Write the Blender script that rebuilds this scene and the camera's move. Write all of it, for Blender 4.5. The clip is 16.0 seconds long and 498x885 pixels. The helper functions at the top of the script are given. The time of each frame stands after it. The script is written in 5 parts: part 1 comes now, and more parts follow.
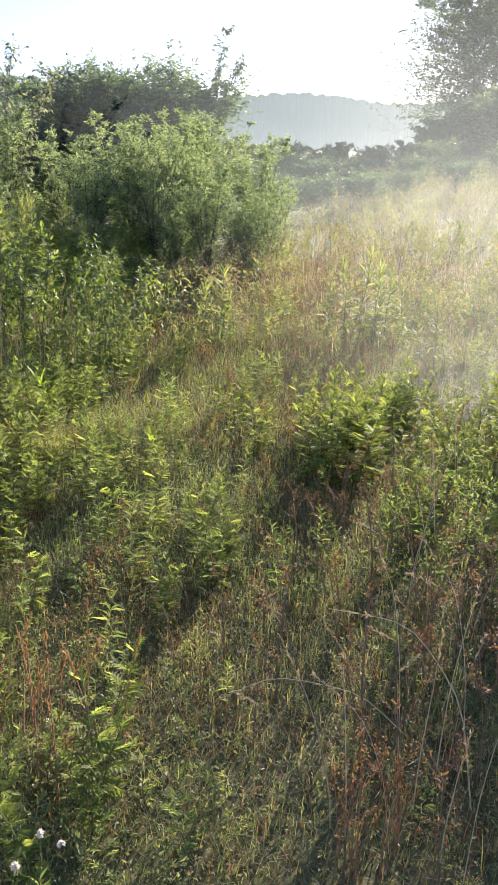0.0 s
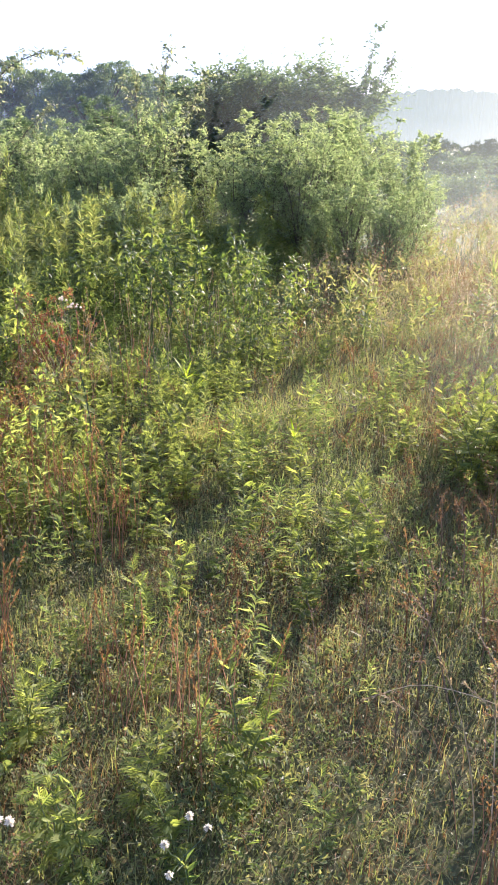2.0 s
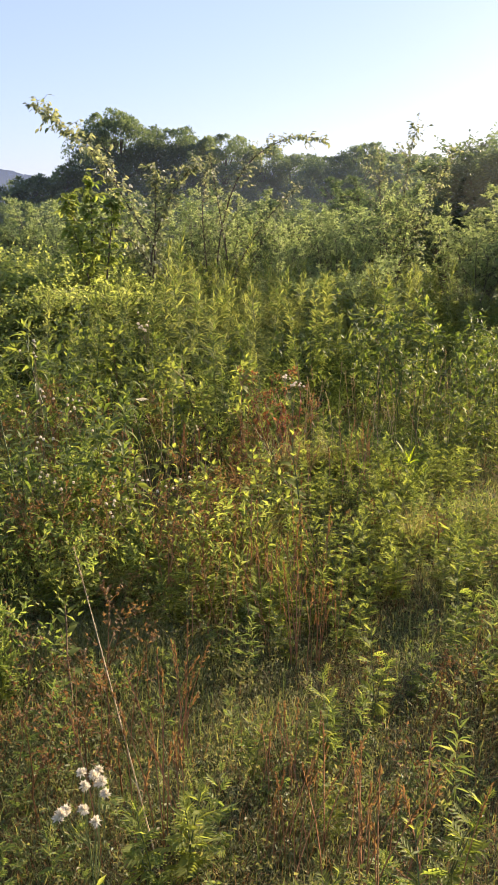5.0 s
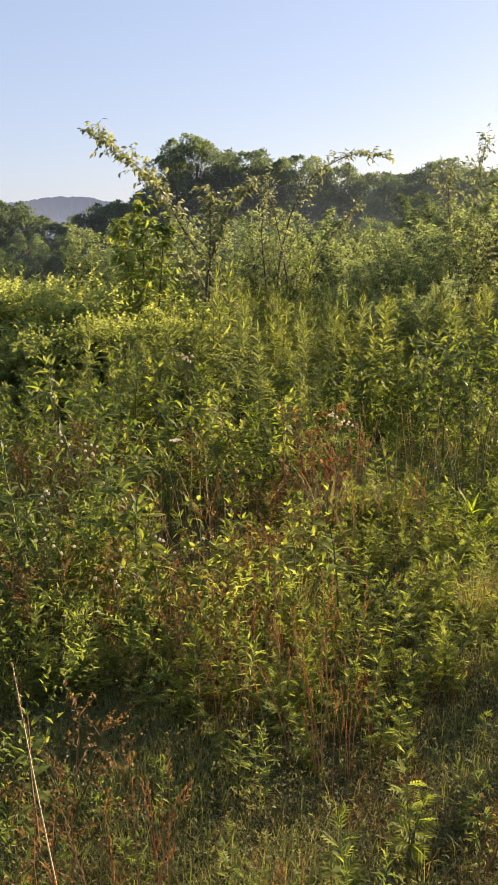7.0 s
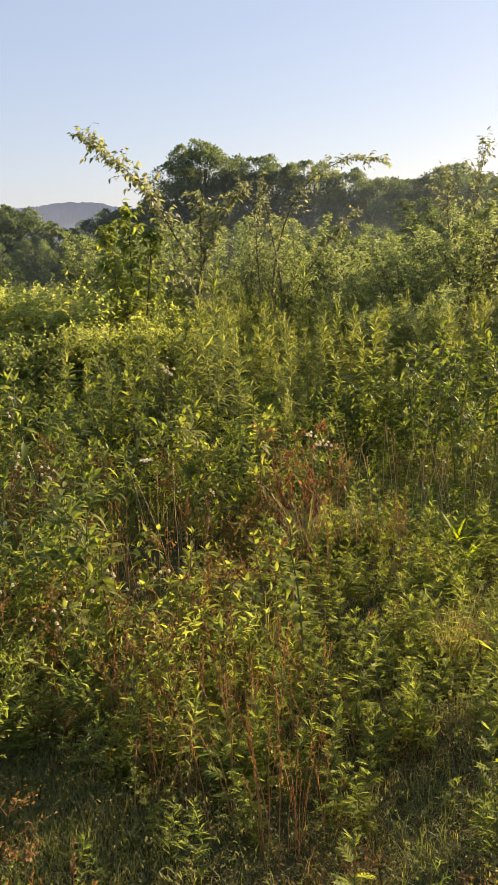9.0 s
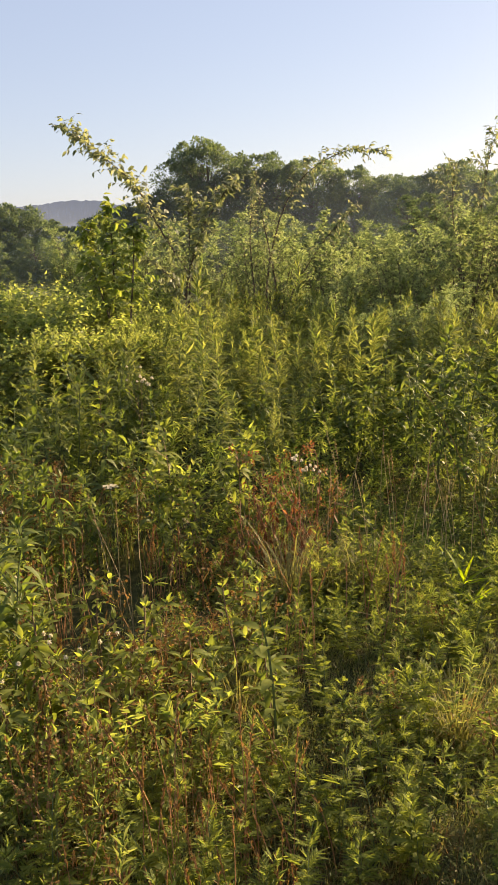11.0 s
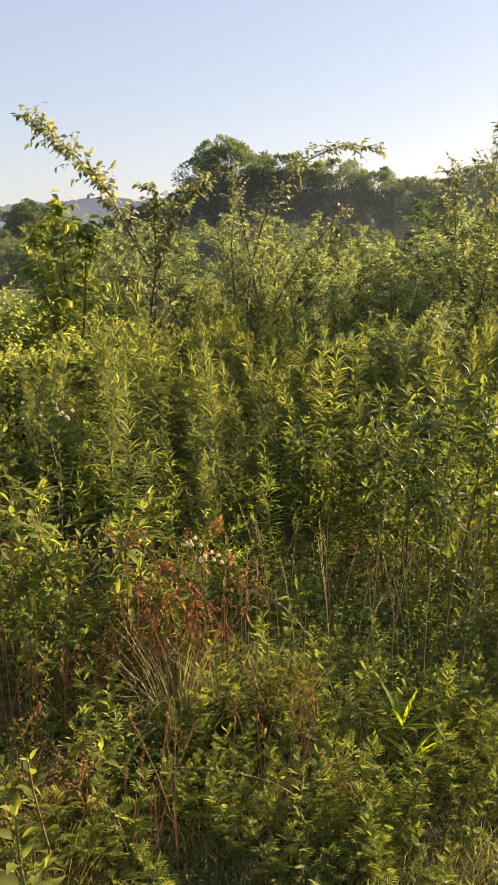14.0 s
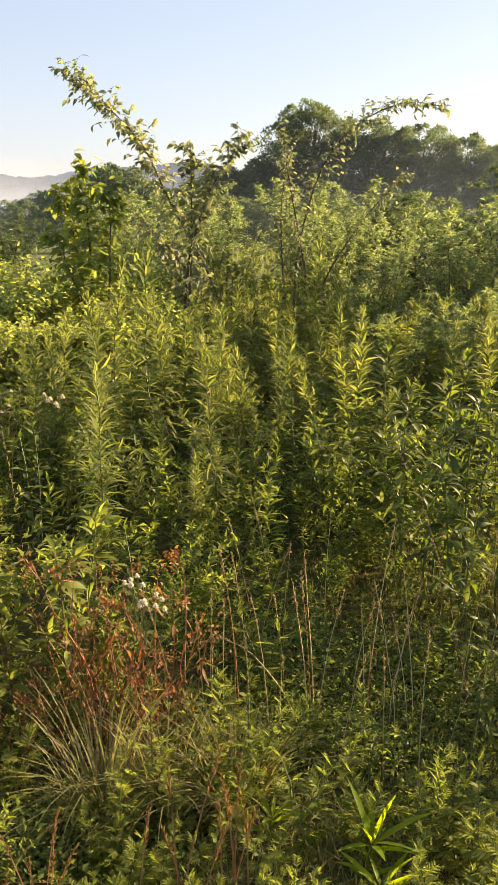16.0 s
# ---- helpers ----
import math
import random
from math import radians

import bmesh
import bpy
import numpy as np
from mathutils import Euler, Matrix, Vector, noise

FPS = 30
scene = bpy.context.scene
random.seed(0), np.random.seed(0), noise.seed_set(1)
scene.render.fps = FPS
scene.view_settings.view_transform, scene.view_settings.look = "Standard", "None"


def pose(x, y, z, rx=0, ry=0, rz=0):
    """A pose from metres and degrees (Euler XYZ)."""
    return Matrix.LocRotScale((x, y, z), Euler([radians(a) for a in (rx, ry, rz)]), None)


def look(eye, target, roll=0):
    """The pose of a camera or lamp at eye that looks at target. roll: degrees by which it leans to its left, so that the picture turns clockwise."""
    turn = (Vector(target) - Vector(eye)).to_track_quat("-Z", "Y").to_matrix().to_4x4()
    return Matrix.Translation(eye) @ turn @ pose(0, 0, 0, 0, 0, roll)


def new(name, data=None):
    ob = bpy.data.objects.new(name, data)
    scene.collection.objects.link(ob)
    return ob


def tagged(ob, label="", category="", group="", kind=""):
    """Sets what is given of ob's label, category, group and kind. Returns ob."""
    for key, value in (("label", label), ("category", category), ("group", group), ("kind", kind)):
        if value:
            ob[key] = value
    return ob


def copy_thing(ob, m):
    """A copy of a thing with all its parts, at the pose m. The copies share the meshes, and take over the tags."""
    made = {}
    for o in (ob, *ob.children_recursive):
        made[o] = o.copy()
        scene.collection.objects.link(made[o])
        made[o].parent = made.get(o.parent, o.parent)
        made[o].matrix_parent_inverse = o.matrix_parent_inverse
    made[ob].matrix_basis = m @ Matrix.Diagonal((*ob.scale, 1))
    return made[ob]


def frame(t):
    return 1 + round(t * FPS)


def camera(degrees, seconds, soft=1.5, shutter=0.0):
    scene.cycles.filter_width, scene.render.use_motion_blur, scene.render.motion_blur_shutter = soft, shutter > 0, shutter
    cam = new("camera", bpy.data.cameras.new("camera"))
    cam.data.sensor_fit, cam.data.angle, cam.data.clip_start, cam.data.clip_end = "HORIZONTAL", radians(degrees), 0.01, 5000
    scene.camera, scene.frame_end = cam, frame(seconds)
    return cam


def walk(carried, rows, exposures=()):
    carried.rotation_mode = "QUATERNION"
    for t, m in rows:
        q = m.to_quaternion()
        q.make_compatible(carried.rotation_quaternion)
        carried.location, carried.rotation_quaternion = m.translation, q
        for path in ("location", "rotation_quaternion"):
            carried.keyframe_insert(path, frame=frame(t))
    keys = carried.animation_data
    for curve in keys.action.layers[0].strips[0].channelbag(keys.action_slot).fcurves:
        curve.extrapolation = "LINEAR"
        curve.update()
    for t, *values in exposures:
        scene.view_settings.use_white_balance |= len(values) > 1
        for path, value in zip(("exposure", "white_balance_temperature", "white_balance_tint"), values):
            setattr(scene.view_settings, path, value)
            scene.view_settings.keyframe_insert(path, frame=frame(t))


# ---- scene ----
cam = camera(32.0, 16.0, soft=1.5)
METRES, EYE, TILT, LEAN, TURN = 4.2, 1.6, -19.0, -1.2, 0.0
ROWS = [
    (0.0, 0.0, 0.0, 0.0, 0.0, 0.0, -0.0),
    (0.5, -0.003, -0.0009, -0.0002, 2.12, -0.17, -0.45),
    (1.0, -0.0068, -0.0021, -0.0003, 4.28, -0.1, -1.16),
    (1.5, -0.0113, -0.0019, -0.0007, 6.27, -0.17, -1.86),
    (2.0, -0.0178, -0.0012, -0.0007, 8.46, -0.34, -2.7),
    (2.5, -0.0244, 0.0001, -0.001, 10.73, -0.73, -3.45),
    (3.0, -0.0387, -0.0018, -0.0006, 14.09, -0.06, -4.28),
    (3.5, -0.0482, -0.0057, 0.0009, 16.54, 0.84, -4.62),
    (4.0, -0.0427, 0.0013, 0.0006, 18.71, 1.52, -4.46),
    (4.5, -0.0272, 0.0326, 0.0104, 22.54, 2.9, -5.44),
    (5.0, -0.0112, 0.0601, 0.022, 23.83, 3.13, -6.29),
    (7.5, -0.0238, 0.2215, 0.0803, 29.56, 4.03, -6.45),
    (8.0, -0.0078, 0.2408, 0.0899, 29.6, 4.14, -6.56),
    (8.5, -0.0088, 0.253, 0.0938, 29.6, 4.13, -6.54),
    (11.0, -0.0611, 0.4056, 0.1433, 29.92, 3.95, -6.51),
    (11.5, -0.0533, 0.4376, 0.1576, 29.84, 3.91, -6.67),
    (12.0, -0.0754, 0.4805, 0.1691, 29.79, 3.89, -6.73),
    (12.5, -0.1048, 0.5169, 0.1872, 29.43, 3.88, -7.14),
    (13.0, -0.1081, 0.5606, 0.195, 29.95, 3.6, -6.88),
    (13.5, -0.0939, 0.6211, 0.2257, 31.14, 3.75, -7.82),
    (14.0, -0.0831, 0.6575, 0.2417, 31.25, 3.77, -8.04),
    (14.5, -0.0999, 0.7052, 0.2565, 31.72, 3.8, -8.63),
    (15.0, -0.1179, 0.7406, 0.2751, 33.41, 3.56, -9.64),
    (15.5, -0.1197, 0.7742, 0.2817, 35.34, 2.2, -9.82),
    (16.0, -0.0991, 0.8262, 0.2985, 36.28, 0.92, -10.27),
]
EXPOSURES = [(0.0, 1.9, 5300, 29), (1.7, 2.1, 5280, 31), (2.7, 2.7, 5250, 34), (3.2, 2.68, 5200, 31), (3.9, 2.02, 5350, 13), (4.6, 1.8, 6150, 22), (5.2, 1.72, 6450, 25), (8.0, 1.57, 7300, 21), (13.0, 1.67, 7700, 21), (15.2, 1.7, 7900, 21), (16.0, 1.9, 7900, 19)]
walk(cam, [(t, pose(0, 0, EYE, TILT, LEAN, TURN) @ pose(METRES * x, METRES * y, METRES * z, 90 + pitch, roll, yaw)) for t, x, y, z, yaw, pitch, roll in ROWS], EXPOSURES)

# ---- world, sun, exposure ----
SUN_AZ, SUN_EL = 23.0, 20.0          # degrees clockwise from +y, and above the horizon
world = bpy.data.worlds.new("sky")
scene.world = world
world.use_nodes = True
wn = world.node_tree
sky = wn.nodes.new("ShaderNodeTexSky")
sky.sky_type = "NISHITA"
sky.sun_disc = False
sky.sun_elevation, sky.sun_rotation = radians(SUN_EL), radians(SUN_AZ)
sky.air_density, sky.dust_density, sky.ozone_density = 1.0, 0.7, 1.0
wn.nodes["Background"].inputs["Strength"].default_value = 0.056
haze = wn.nodes.new("ShaderNodeMix")                      # thin white morning haze all over the sky
haze.data_type = "RGBA"
haze.inputs[0].default_value = 0.52
haze.inputs[7].default_value = (2.85, 3.95, 5.9, 1)
wn.links.new(sky.outputs[0], haze.inputs[6])
wn.links.new(haze.outputs[2], wn.nodes["Background"].inputs["Color"])
sun_data = bpy.data.lights.new("sun", "SUN")
sun_data.energy, sun_data.angle, sun_data.color = 5.3, radians(0.6), (1.0, 0.83, 0.55)
sun = new("sun", sun_data)
ce = math.cos(radians(SUN_EL))
sun.matrix_world = look((ce * math.sin(radians(SUN_AZ)) * 60, ce * math.cos(radians(SUN_AZ)) * 60, math.sin(radians(SUN_EL)) * 60), (0, 0, 0))

# ---- materials ----


def nodes_of(name):
    mat = bpy.data.materials.new(name)
    mat.use_nodes = True
    nt = mat.node_tree
    return mat, nt, nt.nodes["Principled BSDF"], nt.nodes["Material Output"]


def ramp(nt, fac, stops):
    r = nt.nodes.new("ShaderNodeValToRGB")
    els = r.color_ramp.elements
    while len(els) < len(stops):
        els.new(0.5)
    for e, (p, c) in zip(els, stops):
        e.position, e.color = p, (*c, 1)
    nt.links.new(fac, r.inputs[0])
    return r.outputs[0]


def leaf_material(name, dark, mid, light, through_light=0.45, rough=0.52, patch=0.7, odd=None, glow=(2.2, 2.15, 1.0), spec=0.22):
    """Thin leaves: glossy skin, light shining through; each leaf, plant and patch a little different."""
    mat, nt, bsdf, out = nodes_of(name)
    L = nt.links.new
    geo, info = nt.nodes.new("ShaderNodeNewGeometry"), nt.nodes.new("ShaderNodeObjectInfo")
    tex = nt.nodes.new("ShaderNodeTexNoise")
    tex.inputs["Scale"].default_value, tex.inputs["Detail"].default_value = patch, 3
    L(geo.outputs["Position"], tex.inputs["Vector"])
    a = nt.nodes.new("ShaderNodeMath")
    a.operation = "MULTIPLY_ADD"
    L(geo.outputs["Random Per Island"], a.inputs[0])
    a.inputs[1].default_value = 0.5
    L(tex.outputs[0], a.inputs[2])
    b = nt.nodes.new("ShaderNodeMath")
    b.operation = "MULTIPLY_ADD"
    L(info.outputs["Random"], b.inputs[0])
    b.inputs[1].default_value = 0.22
    L(a.outputs[0], b.inputs[2])
    stops = [(0.35, dark), (0.72, mid), (1.0, light)]
    if odd:
        stops = [(0.35, dark), (0.7, mid), (0.95, light), (1.0, odd)]
    col = ramp(nt, b.outputs[0], stops)
    L(col, bsdf.inputs["Base Color"])
    bsdf.inputs["Roughness"].default_value = rough
    bsdf.inputs["Specular IOR Level"].default_value = spec
    tr = nt.nodes.new("ShaderNodeBsdfTranslucent")
    warm = nt.nodes.new("ShaderNodeMix")
    warm.data_type, warm.blend_type = "RGBA", "MULTIPLY"
    warm.inputs[0].default_value = 1.0
    L(col, warm.inputs[6])
    warm.inputs[7].default_value = (*glow, 1)
    L(warm.outputs[2], tr.inputs[0])
    mix = nt.nodes.new("ShaderNodeMixShader")
    mix.inputs[0].default_value = through_light
    L(bsdf.outputs[0], mix.inputs[1])
    L(tr.outputs[0], mix.inputs[2])
    L(mix.outputs[0], out.inputs[0])
    return mat


def plain_material(name, c1, c2, scale=30.0, rough=0.8, bump=0.3, stretch=(1, 1, 1)):
    mat, nt, bsdf, out = nodes_of(name)
    L = nt.links.new
    geo, mp = nt.nodes.new("ShaderNodeNewGeometry"), nt.nodes.new("ShaderNodeMapping")
    mp.inputs["Scale"].default_value = stretch
    L(geo.outputs["Position"], mp.inputs[0])
    tex = nt.nodes.new("ShaderNodeTexNoise")
    tex.inputs["Scale"].default_value, tex.inputs["Detail"].default_value = scale, 6
    L(mp.outputs[0], tex.inputs["Vector"])
    L(ramp(nt, tex.outputs[0], [(0.3, c1), (0.7, c2)]), bsdf.inputs["Base Color"])
    bsdf.inputs["Roughness"].default_value = rough
    if bump:
        bp = nt.nodes.new("ShaderNodeBump")
        bp.inputs["Strength"].default_value = bump
        L(tex.outputs[0], bp.inputs["Height"])
        L(bp.outputs[0], bsdf.inputs["Normal"])
    return mat


LEAF_GOLD = leaf_material("goldenrod_leaf", (0.048, 0.070, 0.028), (0.100, 0.141, 0.050), (0.190, 0.213, 0.084), rough=0.6, glow=(2.2, 2.1, 1.0), spec=0.1)
LEAF_WEED = leaf_material("weed_leaf", (0.048, 0.072, 0.023), (0.099, 0.144, 0.041), (0.183, 0.213, 0.067), rough=0.5, spec=0.18)
LEAF_FRESH = leaf_material("fresh_leaf", (0.062, 0.090, 0.025), (0.120, 0.155, 0.045), (0.195, 0.225, 0.068), 0.55, 0.55, glow=(2.1, 2.05, 0.85), spec=0.1)
TUFT_BLADE = leaf_material("tuft_blade", (0.060, 0.075, 0.028), (0.115, 0.130, 0.048), (0.200, 0.195, 0.088), 0.42, 0.5, glow=(1.9, 1.8, 0.9))
LEAF_BROAD = leaf_material("broad_leaf", (0.048, 0.070, 0.020), (0.090, 0.126, 0.036), (0.160, 0.188, 0.055), 0.48, 0.5, glow=(1.9, 1.95, 0.8), spec=0.2)
LEAF_WILLOW = leaf_material("thicket_leaf", (0.062, 0.090, 0.047), (0.126, 0.168, 0.084), (0.228, 0.264, 0.150), 0.54, glow=(1.72, 1.8, 1.0), spec=0.4)
LEAF_DARK = leaf_material("shrub_leaf", (0.032, 0.053, 0.038), (0.062, 0.097, 0.065), (0.116, 0.155, 0.095), 0.4)
LEAF_ELM = leaf_material("sapling_leaf", (0.055, 0.078, 0.045), (0.111, 0.140, 0.085), (0.204, 0.228, 0.155), 0.45, glow=(2.0, 1.9, 1.0), spec=0.4)
LEAF_VINE = leaf_material("vine_leaf", (0.065, 0.092, 0.034), (0.143, 0.189, 0.063), (0.259, 0.291, 0.120), 0.48)
WIDE_BLADE = leaf_material("wide_grass_blade", (0.07, 0.125, 0.012), (0.12, 0.19, 0.018), (0.17, 0.24, 0.025), 0.62, 0.5, glow=(3.3, 3.0, 0.6), spec=0.2)
GRASS = leaf_material("grass_blade", (0.038, 0.058, 0.021), (0.081, 0.112, 0.039), (0.163, 0.165, 0.075), 0.42, glow=(2.2, 2.15, 1.0))
GRASS_DRY = leaf_material("dry_grass_blade", (0.075, 0.046, 0.02), (0.13, 0.088, 0.038), (0.22, 0.17, 0.085), 0.36, 0.6, glow=(1.8, 1.5, 1.0))
MEADOW = leaf_material("meadow_blade", (0.095, 0.095, 0.045), (0.18, 0.165, 0.085), (0.32, 0.29, 0.18), 0.5, 0.6, glow=(1.8, 1.65, 1.25))
COVER = leaf_material("low_cover_leaf", (0.044, 0.063, 0.029), (0.087, 0.116, 0.044), (0.173, 0.170, 0.081), 0.42, patch=1.3)
BROWN_WEED = leaf_material("brown_weed", (0.07, 0.041, 0.017), (0.13, 0.075, 0.03), (0.21, 0.138, 0.062), 0.36, 0.7, patch=1.5, glow=(1.6, 1.4, 0.85))
RED_WEED = leaf_material("red_weed", (0.07, 0.032, 0.015), (0.14, 0.062, 0.024), (0.25, 0.14, 0.06), 0.36, 0.6, patch=3, glow=(1.8, 1.3, 0.8))
SEED = leaf_material("pale_seed", (0.1, 0.068, 0.033), (0.17, 0.125, 0.06), (0.3, 0.25, 0.145), 0.3, 0.7, glow=(1.5, 1.4, 1.0))
WHITE_PETAL = leaf_material("white_flower", (0.58, 0.53, 0.4), (0.7, 0.65, 0.51), (0.8, 0.75, 0.62), 0.35, 0.7, glow=(1.0, 0.97, 0.9))
STEM = plain_material("green_stem", (0.05, 0.085, 0.02), (0.11, 0.13, 0.035), 60, 0.6)
STEM_BROWN = plain_material("brown_stem", (0.1, 0.06, 0.028), (0.2, 0.13, 0.06), 60, 0.7)
STEM_RED = plain_material("red_stem", (0.16, 0.045, 0.02), (0.3, 0.11, 0.045), 50, 0.6)
STEM_RUST = plain_material("rust_stem", (0.2, 0.085, 0.032), (0.38, 0.19, 0.08), 50, 0.6)
STEM_STRAW = plain_material("straw_stem", (0.34, 0.24, 0.11), (0.52, 0.4, 0.22), 60, 0.6)
BARK = plain_material("bark", (0.05, 0.038, 0.026), (0.13, 0.105, 0.075), 35, 0.9, 0.6, (1, 1, 0.25))


def ground_material():
    """Dark soil with litter and moss; meadow turf farther out."""
    mat, nt, bsdf, out = nodes_of("soil_and_turf")
    L = nt.links.new
    geo = nt.nodes.new("ShaderNodeNewGeometry")

    def noise_tex(scale):
        n = nt.nodes.new("ShaderNodeTexNoise")
        n.inputs["Scale"].default_value, n.inputs["Detail"].default_value = scale, 8
        L(geo.outputs["Position"], n.inputs["Vector"])
        return n.outputs[0]
    fine_n, wide_n = noise_tex(22), noise_tex(0.6)
    soil = ramp(nt, fine_n, [(0.3, (0.04, 0.042, 0.018)), (0.55, (0.075, 0.076, 0.03)), (0.75, (0.13, 0.11, 0.05))])
    turf = ramp(nt, wide_n, [(0.3, (0.05, 0.075, 0.02)), (0.7, (0.12, 0.13, 0.045))])
    ln = nt.nodes.new("ShaderNodeVectorMath")
    ln.operation = "LENGTH"
    L(geo.outputs["Position"], ln.inputs[0])
    mr = nt.nodes.new("ShaderNodeMapRange")
    mr.inputs["From Min"].default_value, mr.inputs["From Max"].default_value = 9.0, 16.0
    L(ln.outputs["Value"], mr.inputs["Value"])
    mx = nt.nodes.new("ShaderNodeMix")
    mx.data_type = "RGBA"
    L(mr.outputs[0], mx.inputs[0])
    L(soil, mx.inputs[6])
    L(turf, mx.inputs[7])
    L(mx.outputs[2], bsdf.inputs["Base Color"])
    bsdf.inputs["Roughness"].default_value = 0.95
    bsdf.inputs["Specular IOR Level"].default_value = 0.1
    bp = nt.nodes.new("ShaderNodeBump")
    bp.inputs["Strength"].default_value = 0.8
    L(fine_n, bp.inputs["Height"])
    L(bp.outputs[0], bsdf.inputs["Normal"])
    return mat


SOIL = ground_material()
POST_WOOD = plain_material("post_wood", (0.2, 0.17, 0.13), (0.34, 0.3, 0.24), 20, 0.8, 0.4)

# ---- geometry kit ----


def unit(v):
    return v / np.maximum(np.linalg.norm(v, axis=-1, keepdims=True), 1e-9)


class Geo:
    """Collects vertices, triangles and quads, and makes one mesh of them."""

    def __init__(self):
        self.v, self.t, self.q, self.n = [], [], [], 0

    def add(self, v, t=None, q=None):
        v = np.asarray(v, float).reshape(-1, 3)
        if t is not None and len(t):
            self.t.append(np.asarray(t, np.int64).reshape(-1, 3) + self.n)
        if q is not None and len(q):
            self.q.append(np.asarray(q, np.int64).reshape(-1, 4) + self.n)
        self.v.append(v)
        self.n += len(v)
        return self

    def arrays(self):
        v = np.concatenate(self.v) if self.v else np.zeros((0, 3))
        t = np.concatenate(self.t) if self.t else np.zeros((0, 3), np.int64)
        q = np.concatenate(self.q) if self.q else np.zeros((0, 4), np.int64)
        return v, t, q

    def scatter(self, parts, P, yaw, size, tip=None):
        """Adds copies of a template (v, t, q) at the places P, turned by yaw and sized."""
        v, t, q = parts
        n, k = len(P), len(v)
        if not n or not k:
            return self
        c, s = np.cos(yaw)[:, None], np.sin(yaw)[:, None]
        size = np.asarray(size).reshape(n, 1)
        x, y, z = (v[None, :, i] * size for i in range(3))
        w = np.stack([c * x - s * y, s * x + c * y, z], -1)
        if tip is not None:
            w[..., :2] += tip[:, None, :] * z[..., None]
        w += P[:, None, :]
        off = (np.arange(n) * k)[:, None, None]
        return self.add(w.reshape(-1, 3), (t[None] + off).reshape(-1, 3), (q[None] + off).reshape(-1, 4))

    def mesh(self, name, mat, smooth=False):
        v, t, q = self.arrays()
        me = bpy.data.meshes.new(name)
        me.vertices.add(len(v))
        me.vertices.foreach_set("co", v.astype(np.float32).ravel())
        loops = np.concatenate([t.ravel(), q.ravel()])
        me.loops.add(len(loops))
        me.loops.foreach_set("vertex_index", loops.astype(np.int32))
        starts = np.concatenate([np.arange(len(t)) * 3, len(t) * 3 + np.arange(len(q)) * 4])
        me.polygons.add(len(starts))
        me.polygons.foreach_set("loop_start", starts.astype(np.int32))
        me.polygons.foreach_set("use_smooth", np.full(len(starts), smooth))
        me.update(calc_edges=True)
        me.validate()
        me.materials.append(mat)
        return me


def col(a, n):
    return np.broadcast_to(np.asarray(a, float), (n,))[:, None]


def diamonds(g, P, D, N, L, W, droop=0.12, fold=0.3, widest=0.42):
    """Small leaves of two triangles, folded along the midrib."""
    n = len(P)
    D = unit(D)
    S = unit(np.cross(D, N))
    U = np.cross(S, D)
    L, W = col(L, n), col(W, n)
    m = P + D * L * widest
    v = np.stack([P, m + (S + U * fold) * W / 2, m + (-S + U * fold) * W / 2, P + D * L - U * L * droop], 1)
    o = (np.arange(n) * 4)[:, None, None]
    g.add(v.reshape(-1, 3), (np.array([[0, 1, 3], [0, 3, 2]])[None] + o).reshape(-1, 3))


def lances(g, P, D, N, L, W, droop=0.25, fold=0.25):
    """Longer leaves that narrow to both ends and bow down."""
    n = len(P)
    D = unit(D)
    S = unit(np.cross(D, N))
    U = np.cross(S, D)
    L, W, droop = col(L, n), col(W, n), col(droop, n)
    a = P + D * L * 0.28 - U * L * droop * 0.06
    b = P + D * L * 0.65 - U * L * droop * 0.4
    e = P + D * L * 0.97 - U * L * droop
    v = np.stack([P, a + (S + U * fold) * W * 0.5, a - (S - U * fold) * W * 0.5, a, b + (S + U * fold) * W * 0.4, b - (S - U * fold) * W * 0.4, b, e], 1)
    o = (np.arange(n) * 8)[:, None, None]
    t = np.array([[0, 1, 3], [0, 3, 2], [4, 7, 6], [6, 7, 5]])
    q = np.array([[1, 4, 6, 3], [3, 6, 5, 2]])
    g.add(v.reshape(-1, 3), (t[None] + o).reshape(-1, 3), (q[None] + o).reshape(-1, 4))


def ovals(g, P, D, N, L, W, droop=0.35, fold=0.25):
    """Broad pointed leaves in six steps, folded at the midrib and bowed."""
    n = len(P)
    D = unit(D)
    S = unit(np.cross(D, N))
    U = np.cross(S, D)
    L, W = col(L, n), col(W, n)
    rows = []
    for f, w in ((0.02, 0.05), (0.14, 0.62), (0.32, 1.0), (0.55, 0.86), (0.78, 0.45), (1.0, 0.0)):
        c = P + D * L * f * (1 - 0.1 * f) - U * L * droop * f ** 2
        rows += [c + (S + U * fold) * W * 0.5 * w, c, c - (S - U * fold) * W * 0.5 * w]
    v = np.stack(rows, 1)
    o = (np.arange(n) * 18)[:, None, None]
    q = [[3 * i + j, 3 * i + j + 3, 3 * i + j + 4, 3 * i + j + 1] for i in range(5) for j in range(2)]
    g.add(v.reshape(-1, 3), None, (np.array(q)[None] + o).reshape(-1, 4))


